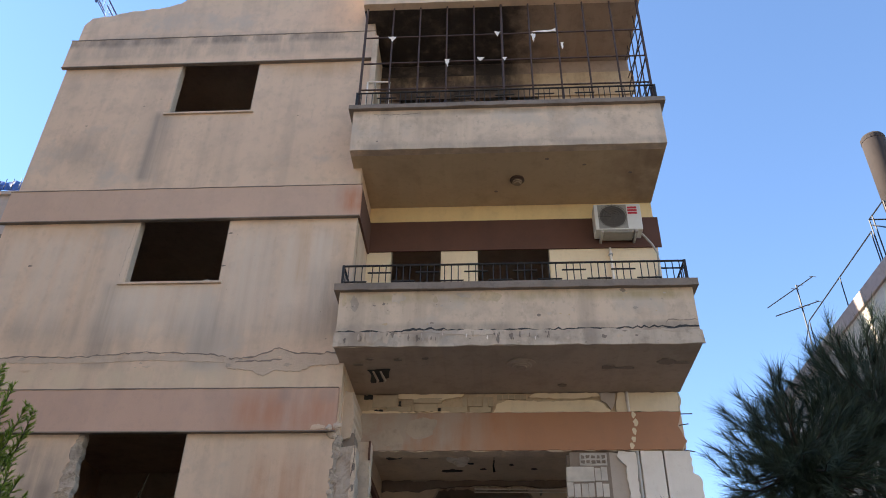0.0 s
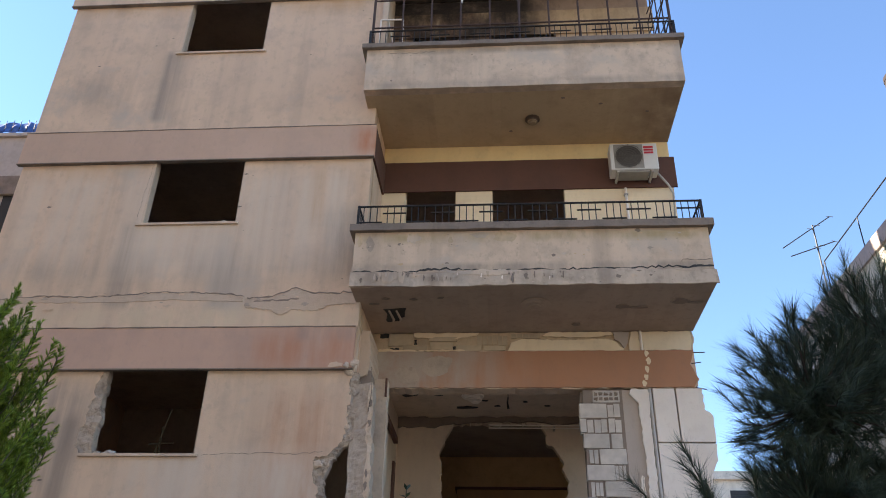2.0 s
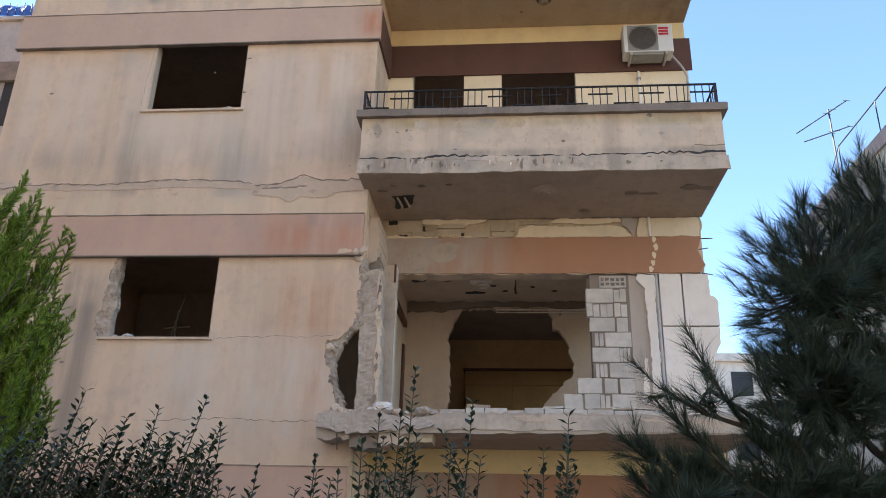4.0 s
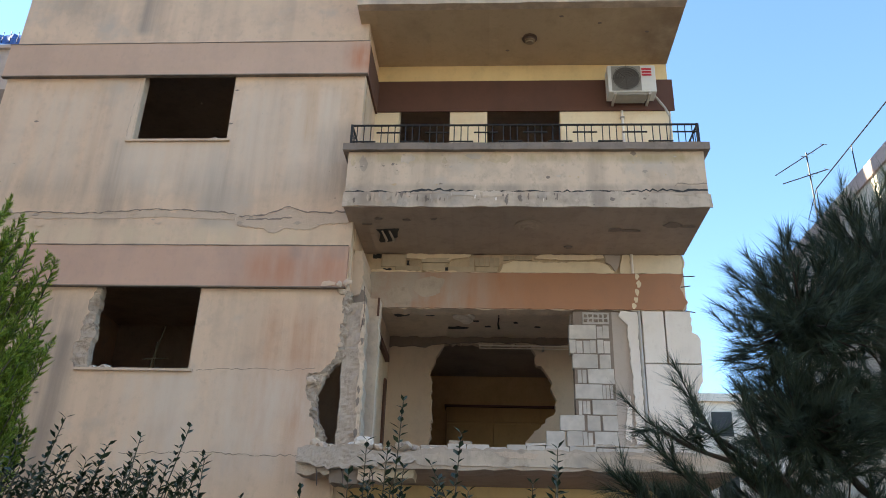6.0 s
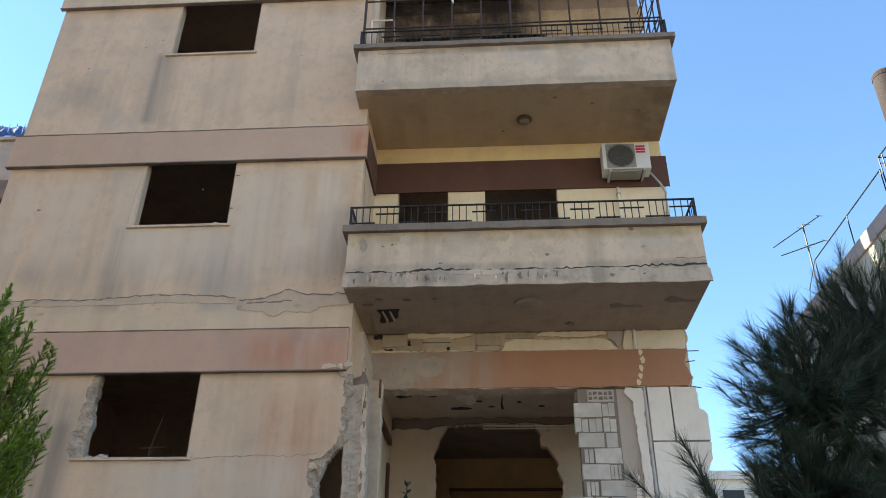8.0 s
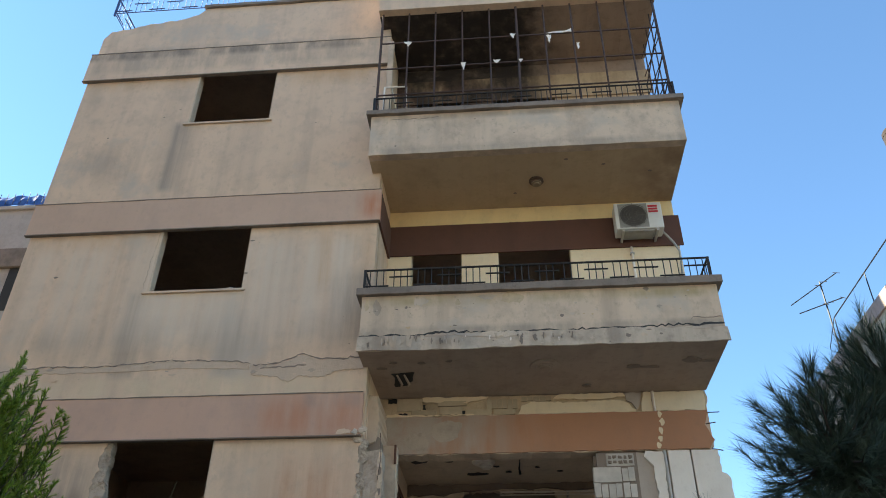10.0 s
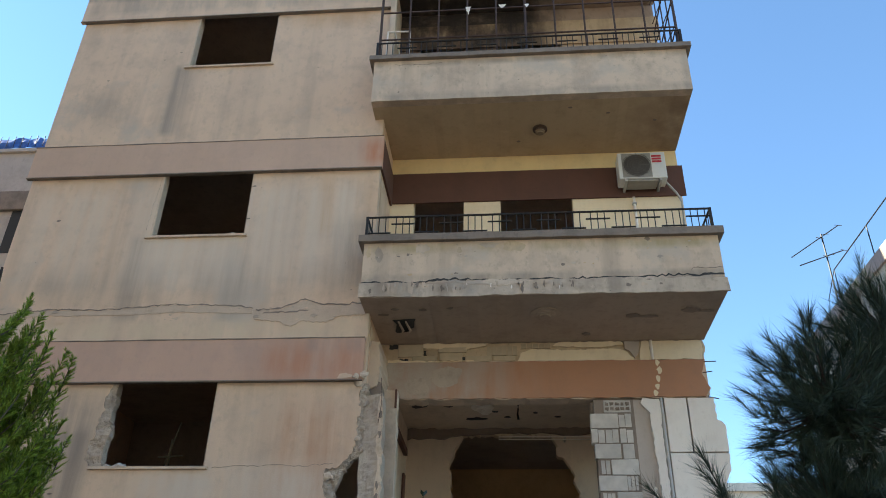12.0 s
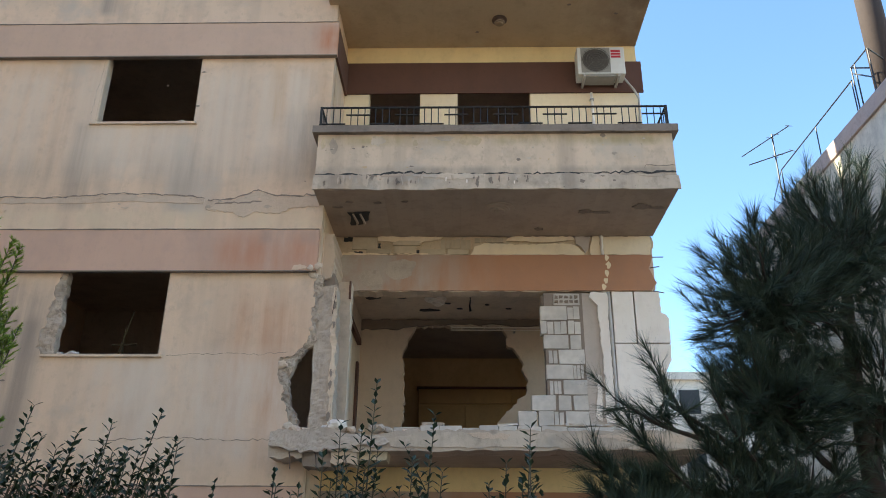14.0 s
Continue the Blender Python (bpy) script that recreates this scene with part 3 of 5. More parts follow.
part("conduit", bar((1.935, BACK - 0.03, 3.1), (1.925, BACK - 0.03, 5.17), 0.022, None, 8), M_PIPE, pier)

# room behind the beam
ROOM = 12.5
structure(finish(box(XR, XR + 0.1, 9.64, ROOM + 0.15, 3.082, 5.17), "wall_room", M_ROOM), "dusty cream interior side wall")
room_back = finish(slab_xz(rect(XR + 0.1, XE - 0.2, 3.08, 5.558), ROOM, ROOM + 0.15,
                   [ragged([(-0.97, 3.2), (0.38, 3.2), (0.55, 3.92), (0.70, 4.07), (0.85, 4.24), (1.0, 4.37), (1.01, 4.53), (0.95, 4.68), (0.93, 4.86), (0.83, 5.04), (0.68, 5.13), (0.69, 5.33), (0.62, 5.46), (-0.8, 5.46), (-0.90, 5.25), (-1.01, 4.98), (-0.98, 4.72), (-0.98, 4.46), (-0.95, 4.24), (-0.98, 3.88)], 0.05, 0.022, 21, True)]), "wall_room", M_ROOM)
structure(room_back, "cream interior wall with a large shell hole")
structure(finish(box(XR - 0.02, XE - 0.2, 16.6, 16.75, 3.08, 5.998), "wall_room", M_TAN), "brown interior wall of the room behind")
part("door_frame", box(XR + 0.102, XR + 0.14, 12.05, 12.2, 3.08, 4.74, 0.006), M_BROWN, bpy.data.objects["wall_room"], "dark wooden door frame edge")
# dark uneven strip along the top of the room's back wall
structure(finish(slab_xz(ragged([(XR + 0.1, 5.38), (-1.3, 5.41), (-1.1, 5.37), (-0.9, 5.44), (0.0, 5.47), (0.6, 5.47), (0.9, 5.42), (1.2, 5.46), (2.3, 5.46), (2.3, 5.556), (XR + 0.1, 5.556)], 0.1, 0.02, 22, True), ROOM - 0.06, ROOM - 0.002), "trim", M_DARKMORTAR), "dark cornice in the damaged room", "trim")
structure(finish(box(XR + 0.1, XE - 0.2, BACK + 0.202, ROOM + 0.15, 5.56, 5.62), "ceiling_room", M_CEIL), "dusty grey ceiling of the damaged room", "ceiling")

# corner column left standing
col = finish(rough_strip(ragged([(-1.80, 2.9), (-1.80, 3.6), (-1.81, 4.1), (-1.80, 4.90)], 0.07, 0.014, 23), ragged([(-1.535, 2.9), (-1.53, 3.5), (-1.545, 3.9), (-1.56, 4.4), (-1.575, 4.94)], 0.06, 0.016, 24), 9.13, 9.40, 63, 11, 0.03, 0.018, 0.0), "column", M_CONCRETE)
# dark filler: the niche's shadow over the column is put into its colour
structure(finish(slab_xz(ragged(rect(-1.83, -1.64, 4.86, 5.17), 0.05, 0.015, 29, True), 9.34, 9.62), "wall_beam", M_DARKMORTAR), "stub painted dark as the shadow over the column head")
structure(col, "bared concrete corner column", "column")
structure(finish(slab_xz(ragged([(-1.86, 5.02), (-1.68, 5.10), (-1.66, 5.2), (-1.68, 5.7), (-1.8, 5.72)], 0.06, 0.02, 24, True), 9.3, 10.03), "wall_beam", M_MORTAR), "broken concrete beam end over the column")
structure(finish(box(XR, XR + 0.1, 10.3, 12.65, 5.172, 5.6), "wall_room", M_ROOM), "dusty cream interior side wall")

timber = structure(finish(box(XR + 0.102, XR + 0.17, 10.62, 12.1, 5.02, 5.12, 0.008, jitter=0.012), "trim", M_BROWN), "dark burnt lintel on the room's side wall", "trim")
# dark colour stands for shade in the niche below the beam
structure(finish(slab_xz(ragged([(-1.68, 4.93), (-1.61, 4.90), (-1.60, 5.13), (-1.69, 5.14)], 0.04, 0.012, 25, True), 9.9, 10.03), "trim", M_DARKMORTAR), "broken stub painted dark as the shaded niche under the beam", "trim")

# ground floor wall under the slab
structure(finish(box(XR, XE, BACK, BACK + 0.2, 2.592, 2.88), "wall_ground_floor", M_YELLOW), "shaded cream wall of the ground floor")
structure(finish(box(XR, XE, BACK - 0.02, BACK + 0.2, 0, 2.59), "wall_ground_floor", M_ORANGE), "terracotta painted wall of the ground floor")


# ------------------------------------------------------------------ balconies
def balcony(label, z0, z1, lip, x0, x1, mat, soffit, slab_h=0.2):
    """A slab with a rendered parapet on three sides and a concrete coping."""
    b = thing("balcony", label, "balcony", "balconies of the flats")
    part("slab", slab_xz(ragged([(x0, z0), (x1, z0)], 0.12, 0.006, 31) + [(x1, z0 + slab_h), (x0, z0 + slab_h)], SLABY - 0.012 if slab_h > 0.15 else SLABY + 0.132, BACK - 0.002), soffit, b, "stained slab")
    low = z0 + slab_h + 0.004 if slab_h > 0.15 else z0 - 0.004
    front = ragged([(x0, low), (x1, low)], 0.15, 0.004, 32) + [(x1, z1), (x0, z1)]
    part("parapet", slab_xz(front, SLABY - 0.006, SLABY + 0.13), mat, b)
    part("side_parapet", box(x0, x0 + 0.12, SLABY + 0.132, BACK - 0.004, z0 + slab_h + 0.002, z1), mat, b)
    part("side_parapet", box(x1 - 0.12, x1, SLABY + 0.132, BACK - 0.004, z0 + slab_h + 0.002, z1), mat, b)
    part("coping", slab_xz(ragged([(x0 - 0.07, z1 + 0.002), (x1 + 0.07, z1 + 0.002)], 0.16, 0.007, 33) + ragged([(x1 + 0.07, lip), (x0 - 0.07, lip)], 0.2, 0.005, 34), SLABY - 0.07, SLABY + 0.17), M_COPING, b, "dark weathered coping")
    for x in (x0, x1):
        part("coping", box(x - 0.07 if x < 0 else x - 0.15, x + 0.15 if x < 0 else x + 0.07, SLABY + 0.172, BACK - 0.004, z1 + 0.002, lip, 0.006), M_COPING, b, "dark weathered coping")
    return b


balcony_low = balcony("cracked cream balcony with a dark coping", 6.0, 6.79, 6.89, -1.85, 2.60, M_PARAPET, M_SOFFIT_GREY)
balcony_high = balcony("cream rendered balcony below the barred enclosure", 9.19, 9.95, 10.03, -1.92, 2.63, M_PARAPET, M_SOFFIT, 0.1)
roof_box = balcony("rendered roof parapet over the barred balcony", 12.40, 13.20, 13.27, -1.94, 2.64, M_WALL, M_SOOT, 0.1)
roof_box["category"] = "parapet"
# bared slab edge under the cracked balcony
part("edge_beam", slab_xz(ragged([(-1.87, 6.0), (2.63, 6.0)], 0.1, 0.012, 35) + ragged([(2.62, 6.17), (1.2, 6.21), (-0.2, 6.2), (-1.0, 6.17), (-1.87, 6.2)], 0.07, 0.014, 36), SLABY - 0.035, SLABY - 0.013), M_EDGE, balcony_low, "bared grey slab edge")

slab_low = thing("balcony_slab", "broken concrete slab of the lost first-storey balcony", "balcony")
part("slab", slab_xz(ragged([(-2.10, 2.90), (-1.7, 2.86), (2.62, 2.90)], 0.1, 0.012, 37) + ragged([(2.62, 3.1), (-0.6, 3.1), (-1.1, 3.02), (-1.5, 3.12), (-2.12, 3.06)], 0.07, 0.02, 38), SLABY, FRONT - 0.003), M_CONCRETE, slab_low)
part("slab", box(XR + 0.002, XE, FRONT, BACK + 0.19, 2.885, 3.08), M_SOFFIT_GREY, slab_low)


# ------------------------------------------------------------------ railings
def railing(label, x0, x1, y, z0, z1, back_to, mat, group="iron railings", sides=(True, True)):
    r = thing("railing", label, "railing", group)
    h = z1 - z0
    rb, rt = z0 + 0.05, z1
    runs = [((x0, y), (x1, y))]
    if sides[0]:
        runs.append(((x0, y), (x0, back_to)))
    if sides[1]:
        runs.append(((x1, y), (x1, back_to)))
    for (ax, ay), (bx, by) in runs:
        part("top_rail", bar((ax, ay, rt), (bx, by, rt), 0.014), mat, r)
        part("bottom_rail", bar((ax, ay, rb), (bx, by, rb), 0.009), mat, r)
        length = math.hypot(bx - ax, by - ay)
        n = max(2, round(length / 0.305))
        at = lambda s, z: (ax + (bx - ax) * s, ay + (by - ay) * s, z)
        for i in range(n):
            s0, s1 = (i + 0.02) / n, (i + 1.0) / n
            z = z0 + h * (0.66 if i % 2 else 0.24)
            part("cross_bar", bar(at(s0, z), at(min(1, s1), z), 0.011), mat, r)
            for f in (0.22, 0.5, 0.78):
                s = (i + f) / n
                part("baluster", bar(at(s, rb), at(s, rt), 0.0065, sides=4), mat, r)
    for x in (x0, x1):
        part("post", box(x - 0.016, x + 0.016, y - 0.016, y + 0.016, z0 - 0.01, z1 + 0.01), mat, r)
    return r


railing("low black iron railing on the cracked balcony", -1.84, 2.57, SLABY + 0.03, 6.89, 7.21, BACK - 0.01, M_IRON)
railing("low black iron railing on the barred balcony", -1.90, 2.60, SLABY + 0.03, 10.03, 10.36, BACK - 0.01, M_IRON)
railing("dark blue iron railing on the roof parapet", -1.90, 2.58, SLABY + 0.03, 13.27, 13.57, 12.5, M_BLUEIRON)
railing("dark blue iron railing along the wing's roof", -7.0, -2.0, FRONT + 0.05, 13.33, 13.77, 12.5, M_BLUEIRON, sides=(True, False))

# barred enclosure of the upper balcony
grille = thing("security_grille", "rusty square-barred steel grille enclosing the balcony", "grille")
GZ0, GZ1, GY = 10.03, 12.41, SLABY + 0.10
for i in range(11):
    x = -1.88 + i * 4.46 / 10
    part("upright", bar((x, GY, GZ0), (x, GY, GZ1), 0.022 if i in (0, 5, 10) else 0.015, sides=5), M_RUSTY, grille)
for z in (10.50, 11.08, 11.68):
    part("cross_rail", bar((-1.88, GY, z), (2.58, GY, z), 0.014, sides=5), M_RUSTY, grille)
for i in range(1, 4):
    y = GY + i * (BACK - GY) / 4
    part("upright", bar((2.58, y, GZ0), (2.58, y, GZ1), 0.011, sides=5), M_RUSTY, grille)
for z in (10.50, 11.08, 11.68):
    part("cross_rail", bar((2.58, GY, z), (2.58, BACK - 0.01, z), 0.011, sides=5), M_RUSTY, grille)
for i in range(5):
    z = 10.1 + i * 0.46
    part("diagonal", bar((2.58, GY, z), (2.58, BACK - 0.02, z + 0.44), 0.009, sides=5), M_RUSTY, grille)


# ------------------------------------------------------------------ neighbours
def plain_block(name, label, x0, x1, y0, y1, z1, mat):
    b = thing(name, label, "building")
    part("wall", box(x0, x1, y0, y1, 0, z1), mat, b)
    return b


right_house = plain_block("apartment_building", "pale whitewashed block of flats with a railed roof", 9.0, 20, 12.5, 24, 11.1, M_PALE)
part("parapet", box(8.94, 9.14, 12.45, 24.05, 11.1, 11.5, 0.02), M_PINKSTONE, right_house)
for i in range(4):
    w = part("window", box(8.985, 9.02, 13.6 + i * 2.7, 14.7 + i * 2.7, 8.6, 9.8), M_DARKVOID, right_house)
    part("sill", box(8.93, 9.0, 13.55 + i * 2.7, 14.75 + i * 2.7, 8.53, 8.597), M_PALE, w)
left_house = plain_block("apartment_building", "grey rendered block of flats with blue tarpaulin on the roof", -20, -8.2, 14, 24, 12.72, M_GREYWALL)
part("roof_edge", box(-20.05, -8.2, 13.92, 14.3, 12.722, 12.82, 0.015), M_GREYWALL, left_house)
part("ledge", box(-20.05, -8.2, 13.9, 13.998, 11.08, 11.58, 0.02), M_COPING, left_house)
for i in range(3):
    part("window", box(-11.02 - i * 3.2, -9.8 - i * 3.2, 13.985, 14.02, 10.0, 11.09), M_DARKVOID, left_house)
far_house = plain_block("apartment_building", "distant whitewashed block of flats", 9.0, 30, 40, 52, 11.3, M_PALE)
part("roof_edge", box(8.9, 30.1, 39.8, 40.0, 11.1, 11.5), M_PALE, far_house)
for i in range(6):
    for j in range(3):
        part("window", box(10.9 + i * 2.6, 11.9 + i * 2.6, 39.96, 40.05, 9.4 - j * 3.1, 10.6 - j * 3.1), M_DARKVOID, far_house)
# unseen, added so that its shadow covers hedge, conifer and pine
plain_block("apartment_building", "unseen plain block added to keep the sun off the trees", -27, -13.5, 1, 13, 15, M_GREYWALL)
# hidden behind the flats, added only to cast shade on the right house
plain_block("apartment_building", "unseen plain block added behind to shade the right house", -6.5, 2.4, 18.6, 29, 17, M_GREYWALL)
# unseen, added to bounce light and hold back sky from the upper walls
opposite = plain_block("apartment_building", "unseen tall block added across the street to shape the light", -26, 26, -25, -13, 24, M_FACING)


# ------------------------------------------------------------------ trees
def brush(out, a, b, count, length, rng, width=0.0022, spread=1.0):
    """A shoot from a to b, set all round with fine needles that point forward and bend a little."""
    axis = (b - a).normalized()
    for _ in range(count):
        s = rng.uniform(0, 1)
        turn = Vector((rng.gauss(0, 1), rng.gauss(0, 1), rng.gauss(0, 1)))
        out_ = (turn - axis * turn.dot(axis)).normalized()
        d = (axis * rng.uniform(0.5, 1.3) + out_ * rng.uniform(0.3, 1.2) * spread).normalized()
        base = a + (b - a) * s
        tip = base + d * length * rng.uniform(0.65, 1.1)
        side = d.cross(turn).normalized() * width
        out.append((base - side, base + side, tip))


def tri_mesh(tris, name, mat, parent, label=""):
    me = bpy.data.meshes.new(name)
    me.from_pydata([tuple(p) for t in tris for p in t], [], [(3 * i, 3 * i + 1, 3 * i + 2) for i in range(len(tris))])
    me.materials.append(mat)
    ob = new(name, me)
    ob.parent = parent
    return tagged(ob, label)


def pine(label, root, lobes, boughs, seed):
    """Trunk, limbs to each lobe with brushes of needles on shoots that grow outward, and thin open boughs with tufted tips."""
    rng = random.Random(seed)
    tree = thing("pine_tree", label, "tree")
    tree.location = root
    o = Vector(root)
    top = Vector((0.25, 0.1, max(c[2] for c, r, n in lobes) + 0.3))
    tpts = [Vector((0, 0, 0)), Vector((0.08, 0.0, top.z * 0.35)), Vector((0.1, 0.04, top.z * 0.7)), top]
    part("trunk", tube(tpts, [0.085, 0.07, 0.045, 0.012]), M_BARK, tree, smooth=True)
    tris = []
    for centre, radius, count in lobes:
        limb = bmesh.new()
        c = Vector(centre) - o
        start = Vector((0.08, 0.02, min(top.z * 0.9, max(0.4, c.z - 0.5))))
        tube([start, (start + c) / 2 + Vector((0, 0, -0.07)), c], [0.03, 0.02, 0.009], limb, 6)
        for _ in range(count):
            d = Vector((rng.gauss(0, 1), rng.gauss(0, 1), rng.gauss(0.1, 1))).normalized()
            k = rng.uniform(0.12, 1.0) ** 0.55
            tip = c + Vector((d.x * radius[0], d.y * radius[1], d.z * radius[2])) * k
            grow = (d * 1.1 + Vector((0, 0, 0.5)) + Vector((rng.gauss(0, 0.3), rng.gauss(0, 0.3), rng.gauss(0, 0.3)))).normalized()
            base = tip - grow * rng.uniform(0.10, 0.24)
            if k > 0.6 and rng.random() < 0.35:
                tube([c + (base - c) * 0.3, (c + base) / 2 + (base - c) * 0.15 + Vector((0, 0, -0.02)), base, tip], [0.007, 0.006, 0.004, 0.002], limb, 4)
            brush(tris, base, tip, 80, 0.14, rng, 0.0017, 0.85)
        part("limb", limb, M_BARK, tree)
    for a, b, thick in boughs:
        limb = bmesh.new()
        a, b = Vector(a) - o, Vector(b) - o
        along = b - a
        mid = (a + b) / 2 + Vector((0, 0, -0.06 * along.length))
        tube([a, mid, b], [0.014, 0.010, 0.004], limb, 5)
        n = max(3, int(along.length / 0.085))
        for i in range(n + 1):
            t = 0.3 + 0.7 * i / n
            p = a * (1 - t) ** 2 + mid * 2 * t * (1 - t) + b * t * t
            for _ in range(1 + int(2 * thick)):
                d = (along.normalized() * 0.8 + Vector((rng.gauss(0, 0.5), rng.gauss(0, 0.4), 0.55 + rng.gauss(0, 0.35)))).normalized()
                tip = p + d * rng.uniform(0.05, 0.15)
                tube([p, tip], [0.004, 0.002], limb, 4)
                brush(tris, p + (tip - p) * 0.2, tip + d * 0.03, 70, 0.14, rng, 0.0017, 0.8)
        part("limb", limb, M_BARK, tree)
    tri_mesh(tris, "crown", M_NEEDLE, tree, "dark green needles in brushes")
    return tree


pine("dark green pine tree with long needles", (2.05, 4.35, 0),
     [((1.72, 4.3, 3.10), (0.50, 0.5, 0.50), 270), ((2.3, 4.45, 3.45), (0.66, 0.5, 0.60), 310), ((1.64, 4.3, 2.50), (0.42, 0.4, 0.42), 240), ((1.72, 4.25, 1.95), (0.38, 0.4, 0.4), 130),
      ((2.3, 4.4, 2.6), (0.6, 0.5, 0.55), 190), ((2.3, 4.4, 1.85), (0.55, 0.5, 0.5), 120), ((0.82, 3.92, 1.86), (0.28, 0.25, 0.20), 110), ((1.36, 4.1, 1.98), (0.28, 0.25, 0.30), 90), ((0.98, 3.95, 2.42), (0.20, 0.18, 0.20), 8)],
     [((2.0, 4.3, 1.75), (1.16, 4.0, 2.24), 0.9), ((1.16, 4.0, 2.24), (0.96, 3.95, 2.58), 0.2), ((1.16, 4.0, 2.24), (0.74, 3.93, 2.42), 0.2), ((1.5, 4.1, 2.05), (1.24, 4.0, 2.46), 0.4), ((1.9, 4.2, 1.65), (0.64, 3.9, 2.08), 1.0),
      ((1.3, 4.0, 1.85), (0.82, 3.92, 2.24), 0.6), ((1.5, 4.1, 1.75), (0.92, 3.95, 1.98), 1.8), ((1.2, 4.0, 1.8), (0.66, 3.92, 1.92), 1.6), ((1.6, 4.1, 1.85), (1.24, 4.0, 2.12), 1.0)], 41)


def feathery(label, root, plumes, seed):
    """A trunk and upswept plumes: each a curved shoot set with side sprays that shorten towards a pointed tip."""
    rng = random.Random(seed)
    tree = thing("conifer_tree", label, "tree")
    tree.location = root
    o = Vector(root)
    zmax = max(b[2] for b, l, n in plumes) - o.z
    part("trunk", tube([Vector((0, 0, 0)), Vector((0.03, 0, zmax * 0.5)), Vector((0.02, 0.02, zmax)), Vector((0.02, 0, zmax + 0.4))], [0.07, 0.055, 0.03, 0.008]), M_BARK, tree, smooth=True)
    tris = []

    def plume(a, b, limb):
        """One plume from a to b."""
        axis = (b - a)
        mid = (a + b) / 2 + Vector((axis.x * 0.12, axis.y * 0.12, -0.10 * axis.length))
        tube([a, mid, b], [0.006, 0.004, 0.0015], limb, 4)
        n = int(axis.length / 0.0085)
        for i in range(n):
            t = (i + rng.random()) / n
            p = a * (1 - t) ** 2 + mid * 2 * t * (1 - t) + b * t * t
            turn = Vector((rng.gauss(0, 1), rng.gauss(0, 1), rng.gauss(0, 1)))
            ax = axis.normalized()
            out_ = (turn - ax * turn.dot(ax)).normalized()
            d = (ax * 0.95 + out_ * 0.75).normalized()
            reach = (0.085 * (1 - t) ** 0.7 + 0.014) * rng.uniform(0.6, 1.15)
            brush(tris, p, p + d * reach, 26, 0.032, rng, 0.0022, 0.6)

    for tip, length, count in plumes:
        limb, b = bmesh.new(), Vector(tip) - o
        start = Vector((0.02, 0, max(0.3, b.z - 0.75)))
        knot = start * 0.45 + b * 0.55 + Vector((0, 0, -0.12))
        tube([start, (start + knot) / 2 + Vector((0, 0, -0.05)), knot], [0.022, 0.014, 0.008], limb, 5)
        for k in range(count):
            e = b + (Vector((-abs(rng.gauss(0, 0.13)), rng.gauss(0, 0.12), rng.gauss(-0.08, 0.10))) if k else Vector((0, 0, 0)))
            lean = Vector((0.35 + rng.gauss(0, 0.12), rng.gauss(0, 0.15), 1.0)).normalized()
            plume(e - lean * length * rng.uniform(0.75, 1.1), e, limb)
        part("limb", limb, M_TWIG, tree)
    tri_mesh(tris, "crown", M_FEATHER, tree, "fresh green feathery sprays")
    return tree


feathery("fresh green feathery conifer", (-3.35, 4.3, 0),
         [((-2.88, 4.2, 3.66), 0.42, 12), ((-2.65, 4.18, 3.40), 0.42, 14), ((-2.73, 4.2, 3.2), 0.36, 10), ((-2.53, 4.15, 2.96), 0.42, 14), ((-2.61, 4.15, 2.80), 0.36, 12), ((-2.55, 4.15, 2.58), 0.40, 14), ((-2.57, 4.15, 2.40), 0.36, 12),
          ((-2.75, 4.2, 2.95), 0.46, 15), ((-2.75, 4.2, 2.55), 0.46, 15), ((-2.80, 4.2, 2.2), 0.46, 18), ((-2.67, 4.2, 1.98), 0.36, 12), ((-2.95, 4.25, 3.25), 0.5, 18), ((-3.00, 4.25, 2.8), 0.5, 18), ((-3.05, 4.25, 2.35), 0.5, 18),
          ((-3.15, 4.3, 3.6), 0.5, 15), ((-3.30, 4.3, 3.1), 0.5, 15), ((-3.35, 4.3, 2.6), 0.5, 15), ((-2.95, 4.2, 1.9), 0.5, 15), ((-3.25, 4.2, 2.0), 0.5, 12)], 43)


def leaf(tris, at, d, size, rng):
    """A small pointed leaf of two halves folded on its midrib."""
    side = d.cross(Vector((rng.uniform(-0.4, 0.4), rng.uniform(-0.4, 0.4), 1))).normalized()
    up = side.cross(d).normalized()
    tip, mid = at + d * size, at + d * size * 0.5
    for s in (-1, 1):
        e = mid + side * s * size * 0.22 + up * size * 0.08
        tris.append((at, e, tip))


